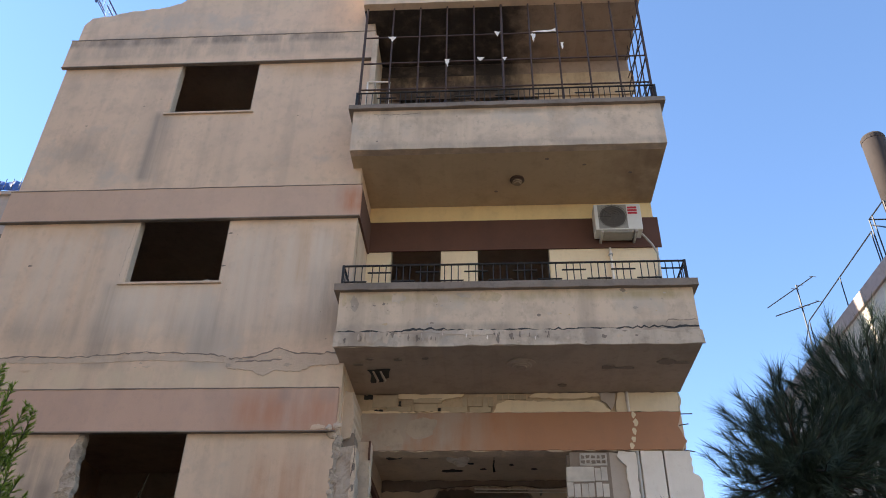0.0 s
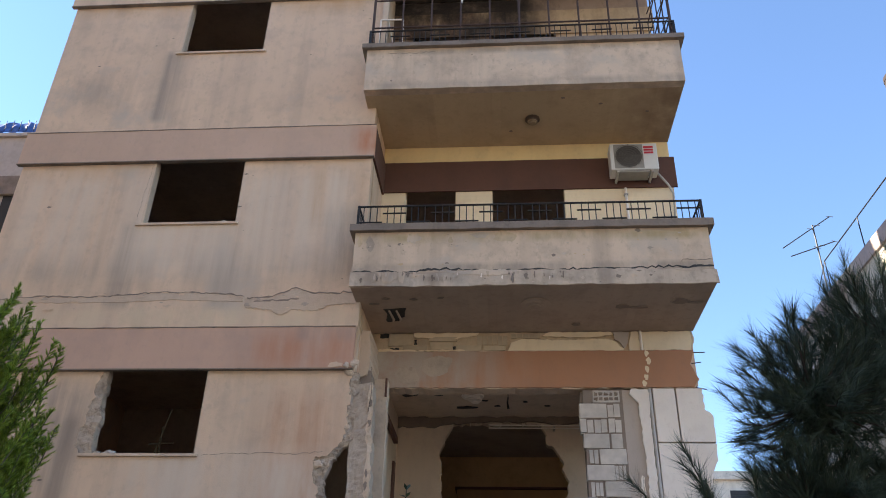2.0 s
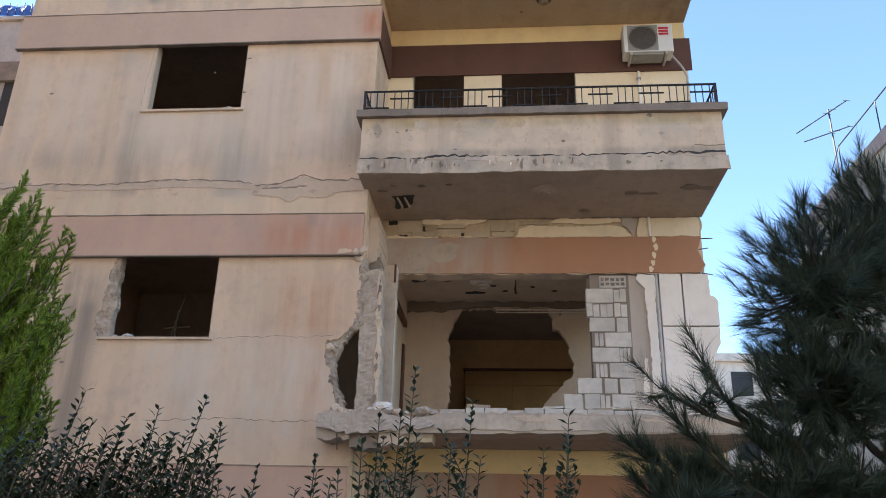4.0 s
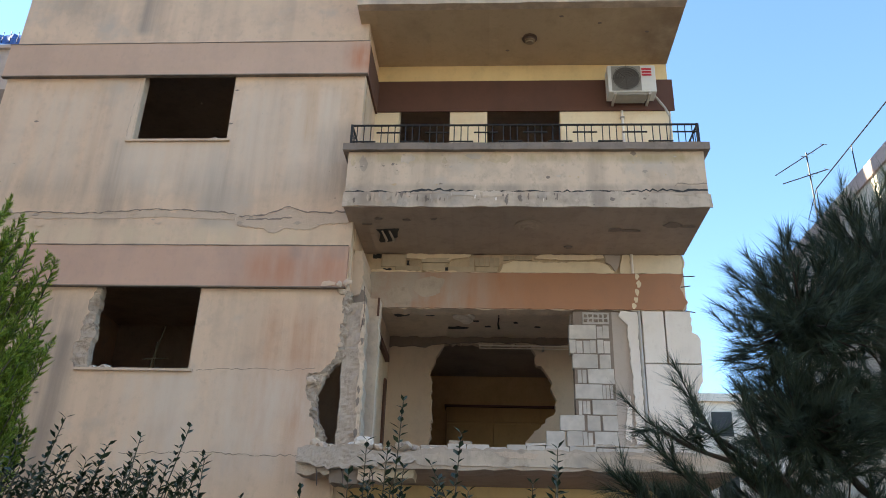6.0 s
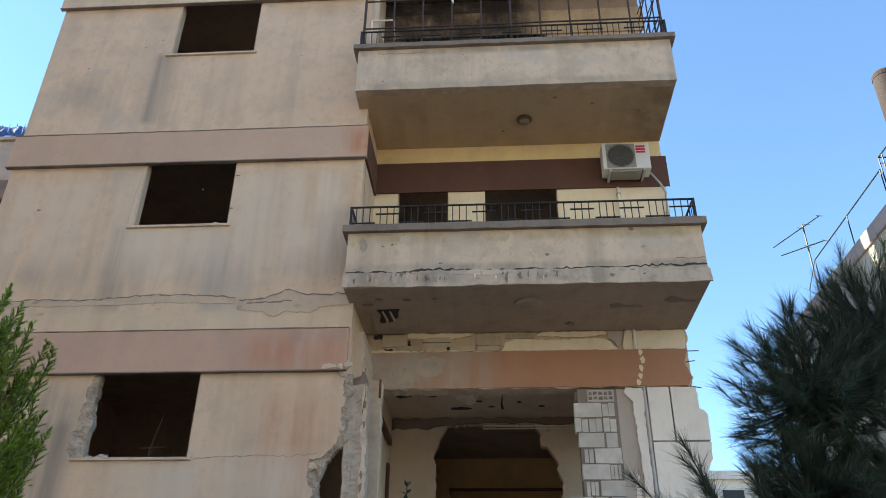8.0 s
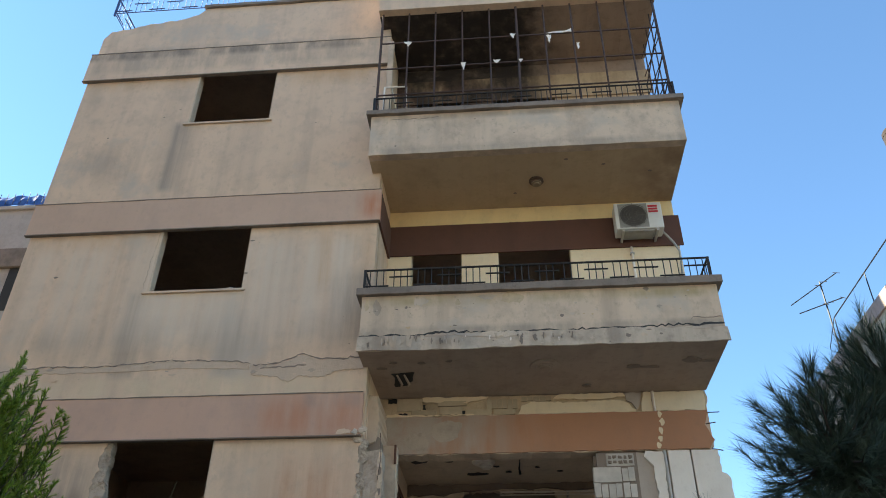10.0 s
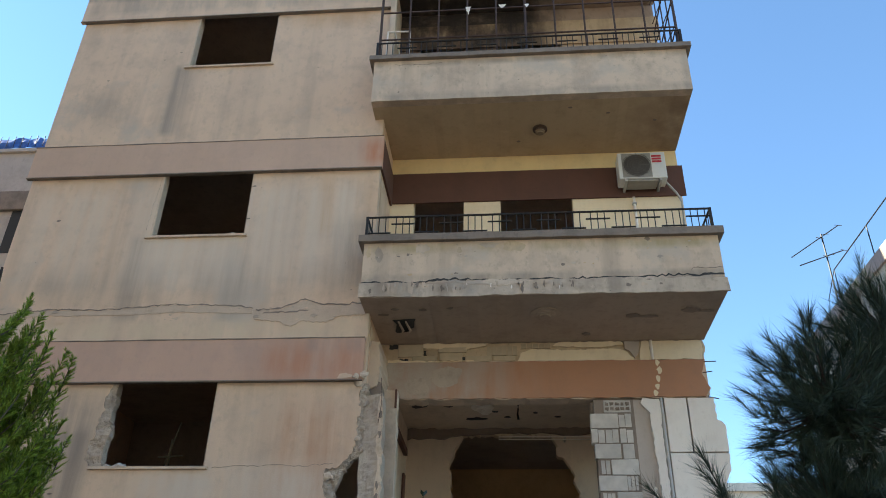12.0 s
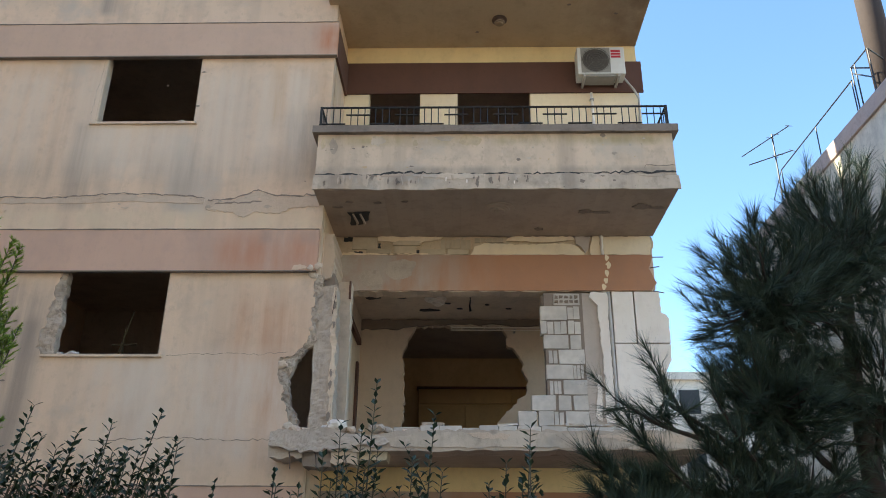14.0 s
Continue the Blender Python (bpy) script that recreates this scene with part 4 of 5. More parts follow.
def shrub(label, x, y, stems_, seed, name="hedge_shrub"):
    """Upright, leaning shoots with leaves in pairs and short side twigs."""
    rng = random.Random(seed)
    s = thing(name, label, "shrub", "hedge shrubs")
    s.location = (x, y, 0)
    tris = []

    def leaves_on(a, mid, b, first, gap, size):
        length = (b - a).length
        n = max(3, int(length * (1 - first) / gap))
        for i in range(n + 1):
            t = first + (1 - first) * i / n
            p = a * (1 - t) ** 2 + mid * 2 * t * (1 - t) + b * t * t
            ax = rng.uniform(0, math.tau)
            for q in (0, math.pi):
                d = Vector((math.cos(ax + q), math.sin(ax + q), rng.uniform(0.25, 1.0))).normalized()
                leaf(tris, p, d, rng.uniform(0.7, 1.1) * size * (1.1 - 0.35 * t), rng)
            yield t, p

    for dx, dy, top, lean in stems_:
        stem = bmesh.new()
        a, b = Vector((dx * 0.3, dy * 0.3, 0)), Vector((dx + lean, dy, top))
        mid = (a + b) / 2 + Vector((dx * 0.3 - lean * 0.25, dy * 0.3, 0.1))
        tube([a, a * 0.25 + mid * 0.5 + b * 0.25, b], [0.010, 0.006, 0.002], stem, 5)
        for t, p in list(leaves_on(a, mid, b, 0.45, 0.030, 0.060)):
            if t < 0.86 and rng.random() < 0.30:
                ax = rng.uniform(0, math.tau)
                tip = p + Vector((math.cos(ax) * 0.5, math.sin(ax) * 0.4, 0.9)).normalized() * rng.uniform(0.08, 0.2)
                tube([p, (p + tip) / 2, tip], [0.003, 0.002, 0.001], stem, 3)
                list(leaves_on(p, (p + tip) / 2, tip, 0.1, 0.028, 0.054))
        part("stem", stem, M_TWIG, s)
    tri_mesh(tris, "leaves", M_LEAF, s, "small dark pointed leaves")
    return s


R2 = random.Random(5)
# each shrub: base x, then the tips of its shoots as x, height and lean from the base
HEDGE = ((-2.05, ((-1.74, 2.22, 0.2), (-1.70, 2.10, 0.2), (-1.94, 2.14, 0.1), (-1.84, 2.00, 0.1), (-2.1, 2.1, 0.1)), 30, 2.08),
         (-1.70, ((-1.57, 2.12, 0.2), (-1.47, 2.08, 0.2), (-1.60, 1.98, 0.1), (-1.50, 1.92, 0.2), (-1.36, 2.02, 0.15)), 30, 2.06),
         (-1.42, ((-1.22, 2.19, 0.3), (-1.17, 2.09, 0.3), (-1.18, 2.02, 0.3), (-1.24, 1.95, 0.25), (-1.37, 2.13, 0.1), (-1.30, 2.03, 0.1)), 30, 2.04),
         (-1.08, ((-1.09, 2.05, 0.06), (-1.13, 1.86, 0.05), (-0.94, 1.91, 0.1), (-1.0, 1.82, 0.1)), 2, 1.78),
         (-0.74, ((-0.74, 1.96, 0.06), (-0.71, 1.90, 0.1), (-0.66, 1.87, 0.1), (-0.80, 1.84, 0.05)), 3, 1.80),
         (-0.48, ((-0.49, 2.14, 0.0), (-0.37, 2.32, 0.05), (-0.54, 2.00, 0.0), (-0.42, 2.13, 0.05), (-0.46, 2.02, 0.05), (-0.51, 1.92, 0.0), (-0.36, 2.06, 0.08), (-0.40, 1.98, 0.05)), 8, 1.93),
         (-0.18, ((-0.13, 2.18, 0.12), (-0.22, 2.02, 0.05), (-0.10, 1.97, 0.1), (-0.26, 1.9, 0.0)), 3, 1.88),
         (0.18, ((0.14, 1.99, 0.05), (0.24, 2.13, 0.08), (0.23, 2.03, 0.05), (0.08, 1.93, 0.0), (0.2, 1.92, 0.0)), 3, 1.88))
for x, tips, filler, low in HEDGE:
    arch = 0.22 if x < -1.3 else 0.05   # the thick end of the hedge leans over
    stems = [(tx - x - lean - arch, R2.uniform(-0.12, 0.12), tz, lean + arch) for tx, tz, lean in tips]
    stems += [(R2.uniform(-0.26, 0.2) * min(1, filler / 12) - arch, R2.uniform(-0.15, 0.15), low - R2.uniform(0.0, 0.22), arch + R2.uniform(0.0, 0.2)) for _ in range(filler)]
    shrub("dark-leaved hedge shrub with upright shoots", x, 3.1, stems, int(1000 + x * 100))


# ------------------------------------------------------------------ things on the flats
M_DARKFAN = simple("dark_fan_opening", (0.075, 0.065, 0.055), 0.6)
M_GUARD = simple("dark_wire_guard", (0.13, 0.115, 0.10), 0.6)


def ac_unit():
    """Outdoor unit: casing, square fan grille with rings, sticker, brackets, hoses."""
    a = thing("air_conditioner", "white outdoor air conditioning unit bracketed on brown band", "air conditioner")
    x0, x1, y0, y1, z0, z1 = 1.67, 2.37, 9.74, 9.99, 8.455, 8.925
    part("casing", box(x0, x1, y0, y1, z0, z1, 0.015), M_ACWHITE, a)
    cx, cz, r = x0 + 0.27, (z0 + z1) / 2, 0.20
    part("fan_panel", slab_xz(rect(cx - 0.215, cx + 0.215, cz - 0.215, cz + 0.215), y0 - 0.005, y0 - 0.001), M_GRILLE, a, "grey square fan panel")
    # flat dark disc: the shade inside the fan opening is painted
    part("fan_shade_disc", slab_xz([(cx + 0.195 * math.cos(k * math.tau / 24), cz + 0.195 * math.sin(k * math.tau / 24)) for k in range(24)], y0 - 0.008, y0 - 0.0055), M_DARKFAN, a, "round fan opening, its shade painted as a dark disc")
    ring = bmesh.new()
    for rr in (0.06, 0.10, 0.14, 0.18, 0.21):
        pts = [(cx + rr * math.cos(k * math.tau / 20), y0 - 0.012, cz + rr * math.sin(k * math.tau / 20)) for k in range(21)]
        for p, q in zip(pts, pts[1:]):
            bar(p, q, 0.003, ring, 3)
    for k in range(8):
        d = (math.cos(k * math.tau / 8), math.sin(k * math.tau / 8))
        bar((cx + 0.03 * d[0], y0 - 0.012, cz + 0.03 * d[1]), (cx + 0.22 * d[0], y0 - 0.012, cz + 0.22 * d[1]), 0.003, ring, 3)
    part("fan_guard", ring, M_GUARD, a, "dark wire fan guard")
    for k in range(3):
        part("sticker", box(x1 - 0.20, x1 - 0.06, y0 - 0.004, y0 - 0.001, z1 - 0.09 - k * 0.05, z1 - 0.055 - k * 0.05), M_RED, a, "red label strip")
    for x in (x0 + 0.08, x1 - 0.12):
        part("bracket", box(x, x + 0.035, y0 + 0.0, BACK - 0.02, z0 - 0.045, z0 - 0.002, 0.004), M_PIPE, a)
    part("base_tray", box(x0 + 0.12, x1 - 0.14, y0 + 0.02, y1, z0 - 0.035, z0 - 0.003, 0.008), M_GRILLE, a)
    part("hose", tube([(x1 - 0.02, y0 + 0.15, z0 + 0.05), (x1 + 0.06, y0 + 0.2, z0 - 0.02), (x1 + 0.15, y0 + 0.24, z0 - 0.12), (x1 + 0.22, BACK - 0.06, z0 - 0.25), (x1 + 0.20, BACK - 0.04, 7.8), (x1 + 0.16, BACK - 0.03, 7.0)], [0.018] * 6, None, 6), M_PIPE, a, "pale insulated hose", True)


ac_unit()

drain = thing("drain_pipe", "thin pale pipe fixed down the cream wall", "pipe")
part("pipe", bar((1.90, BACK - 0.03, 6.2), (1.90, BACK - 0.03, 8.33), 0.02, None, 8), M_WHITE, drain, smooth=True)
for z in (7.0, 8.2):
    part("clip", box(1.87, 1.93, BACK - 0.055, BACK - 0.001, z, z + 0.025), M_PIPE, drain)


def disc(cx, cy, z, r, h, n=20):
    bm = bmesh.new()
    rings = [[bm.verts.new((cx + q * math.cos(k * math.tau / n), cy + q * math.sin(k * math.tau / n), zz)) for k in range(n)] for q, zz in ((r, z), (r, z - h * 0.4), (r * 0.7, z - h * 0.55), (r * 0.62, z - h))]
    for a, b in zip(rings, rings[1:]):
        for k in range(n):
            bm.faces.new((a[k], a[(k + 1) % n], b[(k + 1) % n], b[k]))
    bm.faces.new(rings[-1])
    bm.faces.new(rings[0][::-1])
    return bm


lamp = thing("ceiling_lamp", "round brown ceiling lamp under the upper balcony", "lamp")
part("base", disc(0.52, 9.42, 9.188, 0.11, 0.05), simple("brown_lamp_base", (0.10, 0.06, 0.04), 0.5), lamp)
part("cover", disc(0.52, 9.42, 9.136, 0.075, 0.035), simple("dusty_lamp_cover", (0.30, 0.22, 0.14), 0.5), lamp)
rose = thing("ceiling_rose", "round plaster ceiling rose under the cracked balcony", "ceiling rose")
part("outer_ring", disc(0.45, 9.17, 5.994, 0.19, 0.02), M_SOFFIT_GREY, rose)
part("inner_ring", disc(0.45, 9.17, 5.972, 0.10, 0.02), M_SOFFIT_GREY, rose)

# hole in the soffit, its shade painted as a dark plate, with bared bars
part("void", slab_xy(ragged([(-1.52, 9.27), (-1.23, 9.24), (-1.27, 9.42), (-1.32, 9.61), (-1.40, 9.64), (-1.53, 9.66), (-1.50, 9.45)], 0.06, 0.018, 51, True), 5.985, 5.993), M_DARKVOID, balcony_low, "blown hole in the soffit, its shade painted as a dark plate")
for x in (-1.43, -1.335):
    part("steel_bar", tube([(x - 0.02, 9.29, 5.975), (x, 9.42, 5.962), (x + 0.01, 9.55, 5.968), (x - 0.01, 9.63, 5.978)], [0.014, 0.018, 0.018, 0.012], None, 6), M_CONCRETE, balcony_low)
for i, (x, y, rx, ry) in enumerate(((1.55, 9.25, 0.10, 0.05), (1.75, 9.28, 0.13, 0.03), (2.25, 9.1, 0.10, 0.08), (2.45, 9.15, 0.09, 0.03), (-1.45, 8.95, 0.05, 0.025), (-1.1, 8.98, 0.05, 0.025), (-0.75, 8.95, 0.04, 0.02), (1.0, 9.8, 0.06, 0.04), (-1.62, 9.1, 0.06, 0.03))):
    part("chip", slab_xy(blob(x, y, rx, ry, 60 + i, 11, 0.3), 5.983, 5.994), M_DARKMORTAR, balcony_low, "chipped plaster")
for i, (x, y) in enumerate(((0.95, 8.95), (1.5, 9.1), (2.2, 9.3), (0.2, 9.7))):
    part("chip", slab_xy(blob(x, y, 0.03, 0.02, 80 + i, 9, 0.3), 9.183, 9.187), M_DARKMORTAR, balcony_high, "chipped paint")


# ------------------------------------------------------------------ damage on the walls
def patch(parent, outline, y, depth, mat, label="", name="patch", step=0.05, amp=0.015, seed=1):
    return part(name, slab_xz(ragged(ragged(outline, step, amp, seed, True), 0.012 if step < 0.05 else 0.02, min(0.006, amp * 0.5), seed + 7, True), y - depth, y - 0.001), mat, parent, label)


def crack(parent, pts, y, width, seed, mat=None):
    """A thin irregular dark ribbon along a crack."""
    rng = random.Random(seed)
    line = ragged(pts, 0.05, 0.014, seed)
    up = [(x, z + width * rng.uniform(0.1, 0.75)) for x, z in line]
    dn = [(x, z - width * rng.uniform(0.0, 0.5)) for x, z in reversed(line)]
    return part("crack", slab_xz(up + dn, y - 0.003, y - 0.0005), mat or M_DARKMORTAR, parent)


patch(wall_front, [(-3.32, 6.06), (-2.95, 6.08), (-2.66, 6.20), (-2.4, 6.12), (-1.86, 6.13), (-1.86, 5.98), (-2.2, 5.96), (-2.35, 5.88), (-2.7, 5.90), (-2.82, 5.82), (-2.98, 5.9), (-3.3, 5.94)], FRONT, 0.010, M_MORTAR, "bared mortar patch", seed=71, step=0.022, amp=0.013)
patch(wall_front, [(-7.0, 6.05), (-6.2, 6.12), (-5.4, 6.1), (-4.4, 6.17), (-3.7, 6.14), (-3.34, 6.1), (-3.34, 6.02), (-4.2, 6.06), (-5.2, 6.03), (-6.2, 6.04), (-7.0, 5.98)], FRONT, 0.006, M_MORTAR, seed=72, amp=0.01)
crack(wall_front, [(-7.0, 6.06), (-6.2, 6.13), (-5.4, 6.11), (-4.4, 6.18), (-3.7, 6.15), (-3.34, 6.1)], FRONT - 0.006, 0.020, 73)
crack(wall_front, [(-3.3, 6.07), (-2.95, 6.09), (-2.66, 6.21), (-2.4, 6.13), (-1.86, 6.14)], FRONT - 0.010, 0.022, 74)
crack(wall_front, [(-3.2, 6.02), (-2.9, 6.03), (-2.6, 6.05)], FRONT - 0.010, 0.024, 75)
crack(wall_front, [(-4.3, 3.03), (-3.4, 3.06), (-2.6, 3.04), (-2.15, 3.05), (-1.95, 3.15)], FRONT, 0.010, 76)
crack(wall_front, [(-3.55, 4.02), (-2.9, 4.05), (-2.4, 4.04), (-2.1, 4.07)], FRONT, 0.006, 77)
# lumps left hanging along the blown-out corner
for i, (x, z, r) in enumerate(((-1.86, 5.06, 0.06), (-1.80, 5.14, 0.05), (-1.90, 5.12, 0.04), (-2.14, 3.92, 0.05), (-2.02, 3.2, 0.05), (-1.84, 4.36, 0.03))):
    lump = bmesh.new()
    bmesh.ops.create_icosphere(lump, subdivisions=2, radius=r)
    for v in lump.verts:
        v.co = Vector((v.co.x * 1.1, v.co.y * 0.5, v.co.z)) * (1 + 0.7 * noise.noise(v.co * 22 + Vector((i, 0, 0)))) + Vector((x, FRONT - 0.005 - (0.06 if z > 5.07 else 0.0), z))
    part("broken_lump", lump, (M_RAW, M_MORTAR)[i % 2], wall_front)
crack(wall_front, [(-5.06, 7.3), (-5.05, 7.6), (-5.02, 8.0), (-5.0, 8.25)], FRONT, 0.012, 103)
for i, (x, z, w) in enumerate(((-6.4, 7.55, 0.035), (-6.3, 10.2, 0.02), (-5.45, 10.6, 0.018), (-5.2, 10.75, 0.018), (-3.6, 8.05, 0.03), (-3.62, 7.5, 0.03), (-5.45, 3.72, 0.03), (-2.9, 10.3, 0.012))):
    patch(wall_front, blob(x, z, w, w * 0.4, 120 + i, 8, 0.3), FRONT, 0.004, M_DARKMORTAR, name="pockmark", step=0.02, amp=0.003, seed=i)
patch(wall_front, [(-2.12, 5.10), (-1.96, 5.10), (-1.95, 5.14), (-2.02, 5.17), (-2.1, 5.15)], FRONT - 0.06, 0.008, M_WALL, name="chunk", seed=4)
# worn places on the balconies
front_y = SLABY - 0.006
for i, (x, z, rx, rz) in enumerate(((-1.65, 6.62, 0.05, 0.11), (-1.78, 6.66, 0.03, 0.08), (-1.1, 6.70, 0.10, 0.07), (-0.62, 6.66, 0.03, 0.05), (-0.25, 6.73, 0.12, 0.04), (0.05, 6.70, 0.14, 0.08), (-1.75, 6.25, 0.05, 0.03))):
    patch(balcony_low, blob(x, z, rx, rz, 140 + i, 14, 0.3), front_y, 0.0012, (M_EDGE, M_TANRAW)[i % 2], "flaked paint", seed=i, amp=0.01)
for i, (x, z) in enumerate(((-0.66, 6.33), (0.67, 6.42))):
    patch(balcony_low, blob(x, z, 0.024, 0.016, 150 + i, 8, 0.5), front_y, 0.002, M_DARKMORTAR, name="pockmark", step=0.02, amp=0.003, seed=i)
crack(balcony_low, [(-1.85, 6.22), (-1.2, 6.21), (-0.7, 6.25), (-0.2, 6.22), (0.8, 6.22), (1.6, 6.23), (2.6, 6.24)], front_y, 0.030, 160, M_DARKVOID)
crack(balcony_low, [(2.2, 6.24), (2.24, 6.34), (2.4, 6.32), (2.6, 6.33)], front_y, 0.010, 161)
patch(balcony_low, [(-0.75, 6.21), (0.1, 6.205), (0.12, 6.15), (-0.2, 6.13), (-0.5, 6.16)], SLABY - 0.036, 0.004, M_RAW, "pale flaking plaster", seed=162)
patch(balcony_low, [(-1.6, 6.2), (-1.3, 6.2), (-1.32, 6.06), (-1.4, 6.03), (-1.45, 6.12), (-1.58, 6.05)], SLABY - 0.036, 0.004, M_EDGE, seed=163)
patch(balcony_low, [(2.1, 6.2), (2.45, 6.21), (2.4, 6.16), (2.15, 6.17)], SLABY - 0.036, 0.004, M_EDGE, seed=164)
chips = random.Random(91)


def scatter(parent, x0, x1, z0, z1, y, count, small, large, mats, flat=0.6):
    """Small flakes and chips strewn over a worn strip."""
    for i in range(count):
        w = small + (large - small) * chips.random() ** 2.5
        x, z = chips.uniform(x0, x1), chips.uniform(z0, z1)
        patch(parent, blob(x, z, w, w * chips.uniform(flat * 0.5, flat * 1.4), 900 + i, 9, 0.5), y, 0.0014 + 0.0001 * (i % 20), mats[chips.randrange(len(mats))], name="flake", step=0.03, amp=w * 0.25, seed=300 + i)


for i, (x, w, z) in enumerate(((-1.42, 0.05, 6.03), (-1.30, 0.03, 6.08), (-1.22, 0.045, 6.03), (-1.50, 0.02, 6.05), (-1.06, 0.02, 6.10), (-0.15, 0.02, 6.11), (0.4, 0.02, 6.12))):
    patch(balcony_low, [(x - w, 6.19), (x + w, 6.19), (x + w * 0.8, z + 0.05), (x + w * 0.5, z), (x - w * 0.5, z + 0.02), (x - w * 0.8, z + 0.06)], SLABY - 0.041, 0.003, M_PARAPET, "pale lime drip", name="lime_drip", step=0.03, amp=0.006, seed=500 + i)
scatter(balcony_low, -1.83, 2.58, 6.02, 6.19, SLABY - 0.036, 30, 0.008, 0.05, (M_EDGE, M_COPING, M_RAW, M_PARAPET), 0.5)
scatter(balcony_low, -1.83, 0.9, 6.08, 6.17, SLABY - 0.045, 46, 0.007, 0.022, (M_EDGE, M_COPING, M_WHITE, M_RAW, M_COPING), 3.4)
scatter(balcony_low, -1.8, 2.55, 6.27, 6.77, front_y, 34, 0.006, 0.035, (M_EDGE, M_COPING, M_RAW, M_BURNT))
scatter(balcony_high, -1.85, 2.55, 9.25, 9.9, front_y, 16, 0.005, 0.018, (M_COPING, M_DARKMORTAR))


scatter(wall_front, -6.8, -1.9, 5.92, 6.16, FRONT - 0.0135, 40, 0.008, 0.05, (M_MORTAR, M_WALL, M_CONCRETE), 0.4)
scatter(wall_front, -6.8, -1.9, 6.3, 12.0, FRONT, 40, 0.004, 0.014, (M_MORTAR, M_DARKMORTAR))

crack(balcony_high, [(-1.6, 9.88), (-1.2, 9.86), (-0.9, 9.89)], front_y, 0.008, 165)
crack(roof_box, [(2.1, 12.62), (2.4, 12.6), (2.62, 12.64)], front_y, 0.012, 166)
crack(wall_front, [(-3.2, 12.16), (-2.6, 12.18), (-2.0, 12.17)], FRONT, 0.012, 167)
# painted joint and chips on the terracotta beam
for i, (x, z) in enumerate(((1.93, 5.66), (1.95, 5.55), (1.92, 5.43), (1.90, 5.32), (1.87, 5.24))):
    patch(beam, blob(x, z, 0.03, 0.045, 170 + i, 9, 0.35), BACK - 0.062, 0.004, M_CREAM, "chipped paint", seed=i, amp=0.006, step=0.03)
patch(beam, [(-1.46, 5.40), (-1.36, 5.26), (-1.14, 5.22), (-1.10, 5.34), (-1.16, 5.46), (-1.34, 5.48)], BACK - 0.062, 0.002, M_CONCRETE, "grey plaster patch", seed=181)
patch(beam, [(-1.12, 5.46), (-0.95, 5.33), (-0.72, 5.40), (-0.66, 5.6), (-0.86, 5.64), (-1.05, 5.58)], BACK - 0.062, 0.002, M_CONCRETE, "grey plaster patch", seed=182)
for i, (z, l, dz) in enumerate(((5.70, 0.14, 0.0), (5.54, 0.07, 0.02), (5.22, 0.10, -0.04))):
    part("steel_bar", bar((2.5, BACK + 0.03, z), (2.58 + l, BACK + 0.02, z + dz), 0.007), M_RUSTY, beam, "bent bare steel bar")


# ------------------------------------------------------------------ concrete blocks
BLOCK_H = 0.2


def block_mesh(w, h, d, slots=0):
    """A block with slightly broken corners; slots: a broken face that shows upright hollow cores."""
    rng = random.Random(int(w * 1000) + slots)
    bm = bmesh.new()
    if not slots:
        box(0, w, 0, d, 0, h, 0, bm, 0.0)
        bmesh.ops.bevel(bm, geom=bm.edges[:], offset=0.006, segments=1, affect="EDGES")
        for v in bm.verts:
            v.co += Vector([rng.uniform(-0.004, 0.004) for _ in range(3)])
    else:
        n = max(2, slots)
        step = w / n
        for k in range(n):
            x = k * step
            box(x, x + step - rng.uniform(0.006, 0.015), rng.uniform(0.0, 0.008), d, rng.uniform(0, 0.015), h * rng.uniform(0.9, 1.0), 0, bm, 0.003)
        box(0, w, 0.035, d, 0, h, 0, bm, 0.0)
    me = bpy.data.meshes.new("block")
    bmesh.ops.recalc_face_normals(bm, faces=bm.faces)
    bm.to_mesh(me)
    bm.free()
    return me


def lay(parent, x0, x1, z, y, mat, slots=0, h=BLOCK_H, d=0.12):
    me = block_mesh(x1 - x0 - 0.006, h - 0.008, d, slots)
    me.materials.append(mat)
    ob = new("block", me)
    ob.location = (x0 + 0.004, y, z + 0.0045)
    ob.parent = parent
    return ob


COURSES = [[(0.67, 0.91, 0), (0.93, 1.13, 0), (1.13, 1.26, 2), (1.27, 1.57, 0)], [(0.85, 1.16, 0), (1.19, 1.36, 0), (1.38, 1.57, 0)], [(1.09, 1.25, 3), (1.26, 1.57, 0)],
           [(1.05, 1.40, 0), (1.40, 1.55, 3)], [(1.09, 1.22, 2), (1.22, 1.56, 0)], [(1.03, 1.36, 0), (1.38, 1.53, 0)], [(1.0, 1.18, 2), (1.18, 1.36, 2), (1.36, 1.54, 2)], [(1.0, 1.36, 0), (1.36, 1.53, 2)]]
for r, course in enumerate(COURSES):
    for n, (x0, x1, slots) in enumerate(course):
        lay(pier, x0, x1, 3.38 + r * BLOCK_H, BACK - (0.030 if slots else 0.026 + 0.008 * ((r + n) % 2)), M_BLOCK, slots, d=0.11)
lay(pier, 1.02, 1.18, 4.99, BACK + 0.03, M_DARKMORTAR, 2, 0.16, 0.06)
# dark plates on the block's face paint the shade in its hollow cores
fancy = bmesh.new()
for i in range(5):
    for j in range(2):
        box(1.205 + i * 0.066, 1.245 + i * 0.066, BACK - 0.035, BACK - 0.026, 5.02 + j * 0.065, 5.055 + j * 0.065, 0, fancy, 0.008)
lay(pier, 1.18, 1.54, 4.99, BACK - 0.024, M_BLOCK, 0, 0.17, 0.1)
part("core_hole", fancy, M_DARKMORTAR, pier, "broken block cores, their shade painted as dark plates")
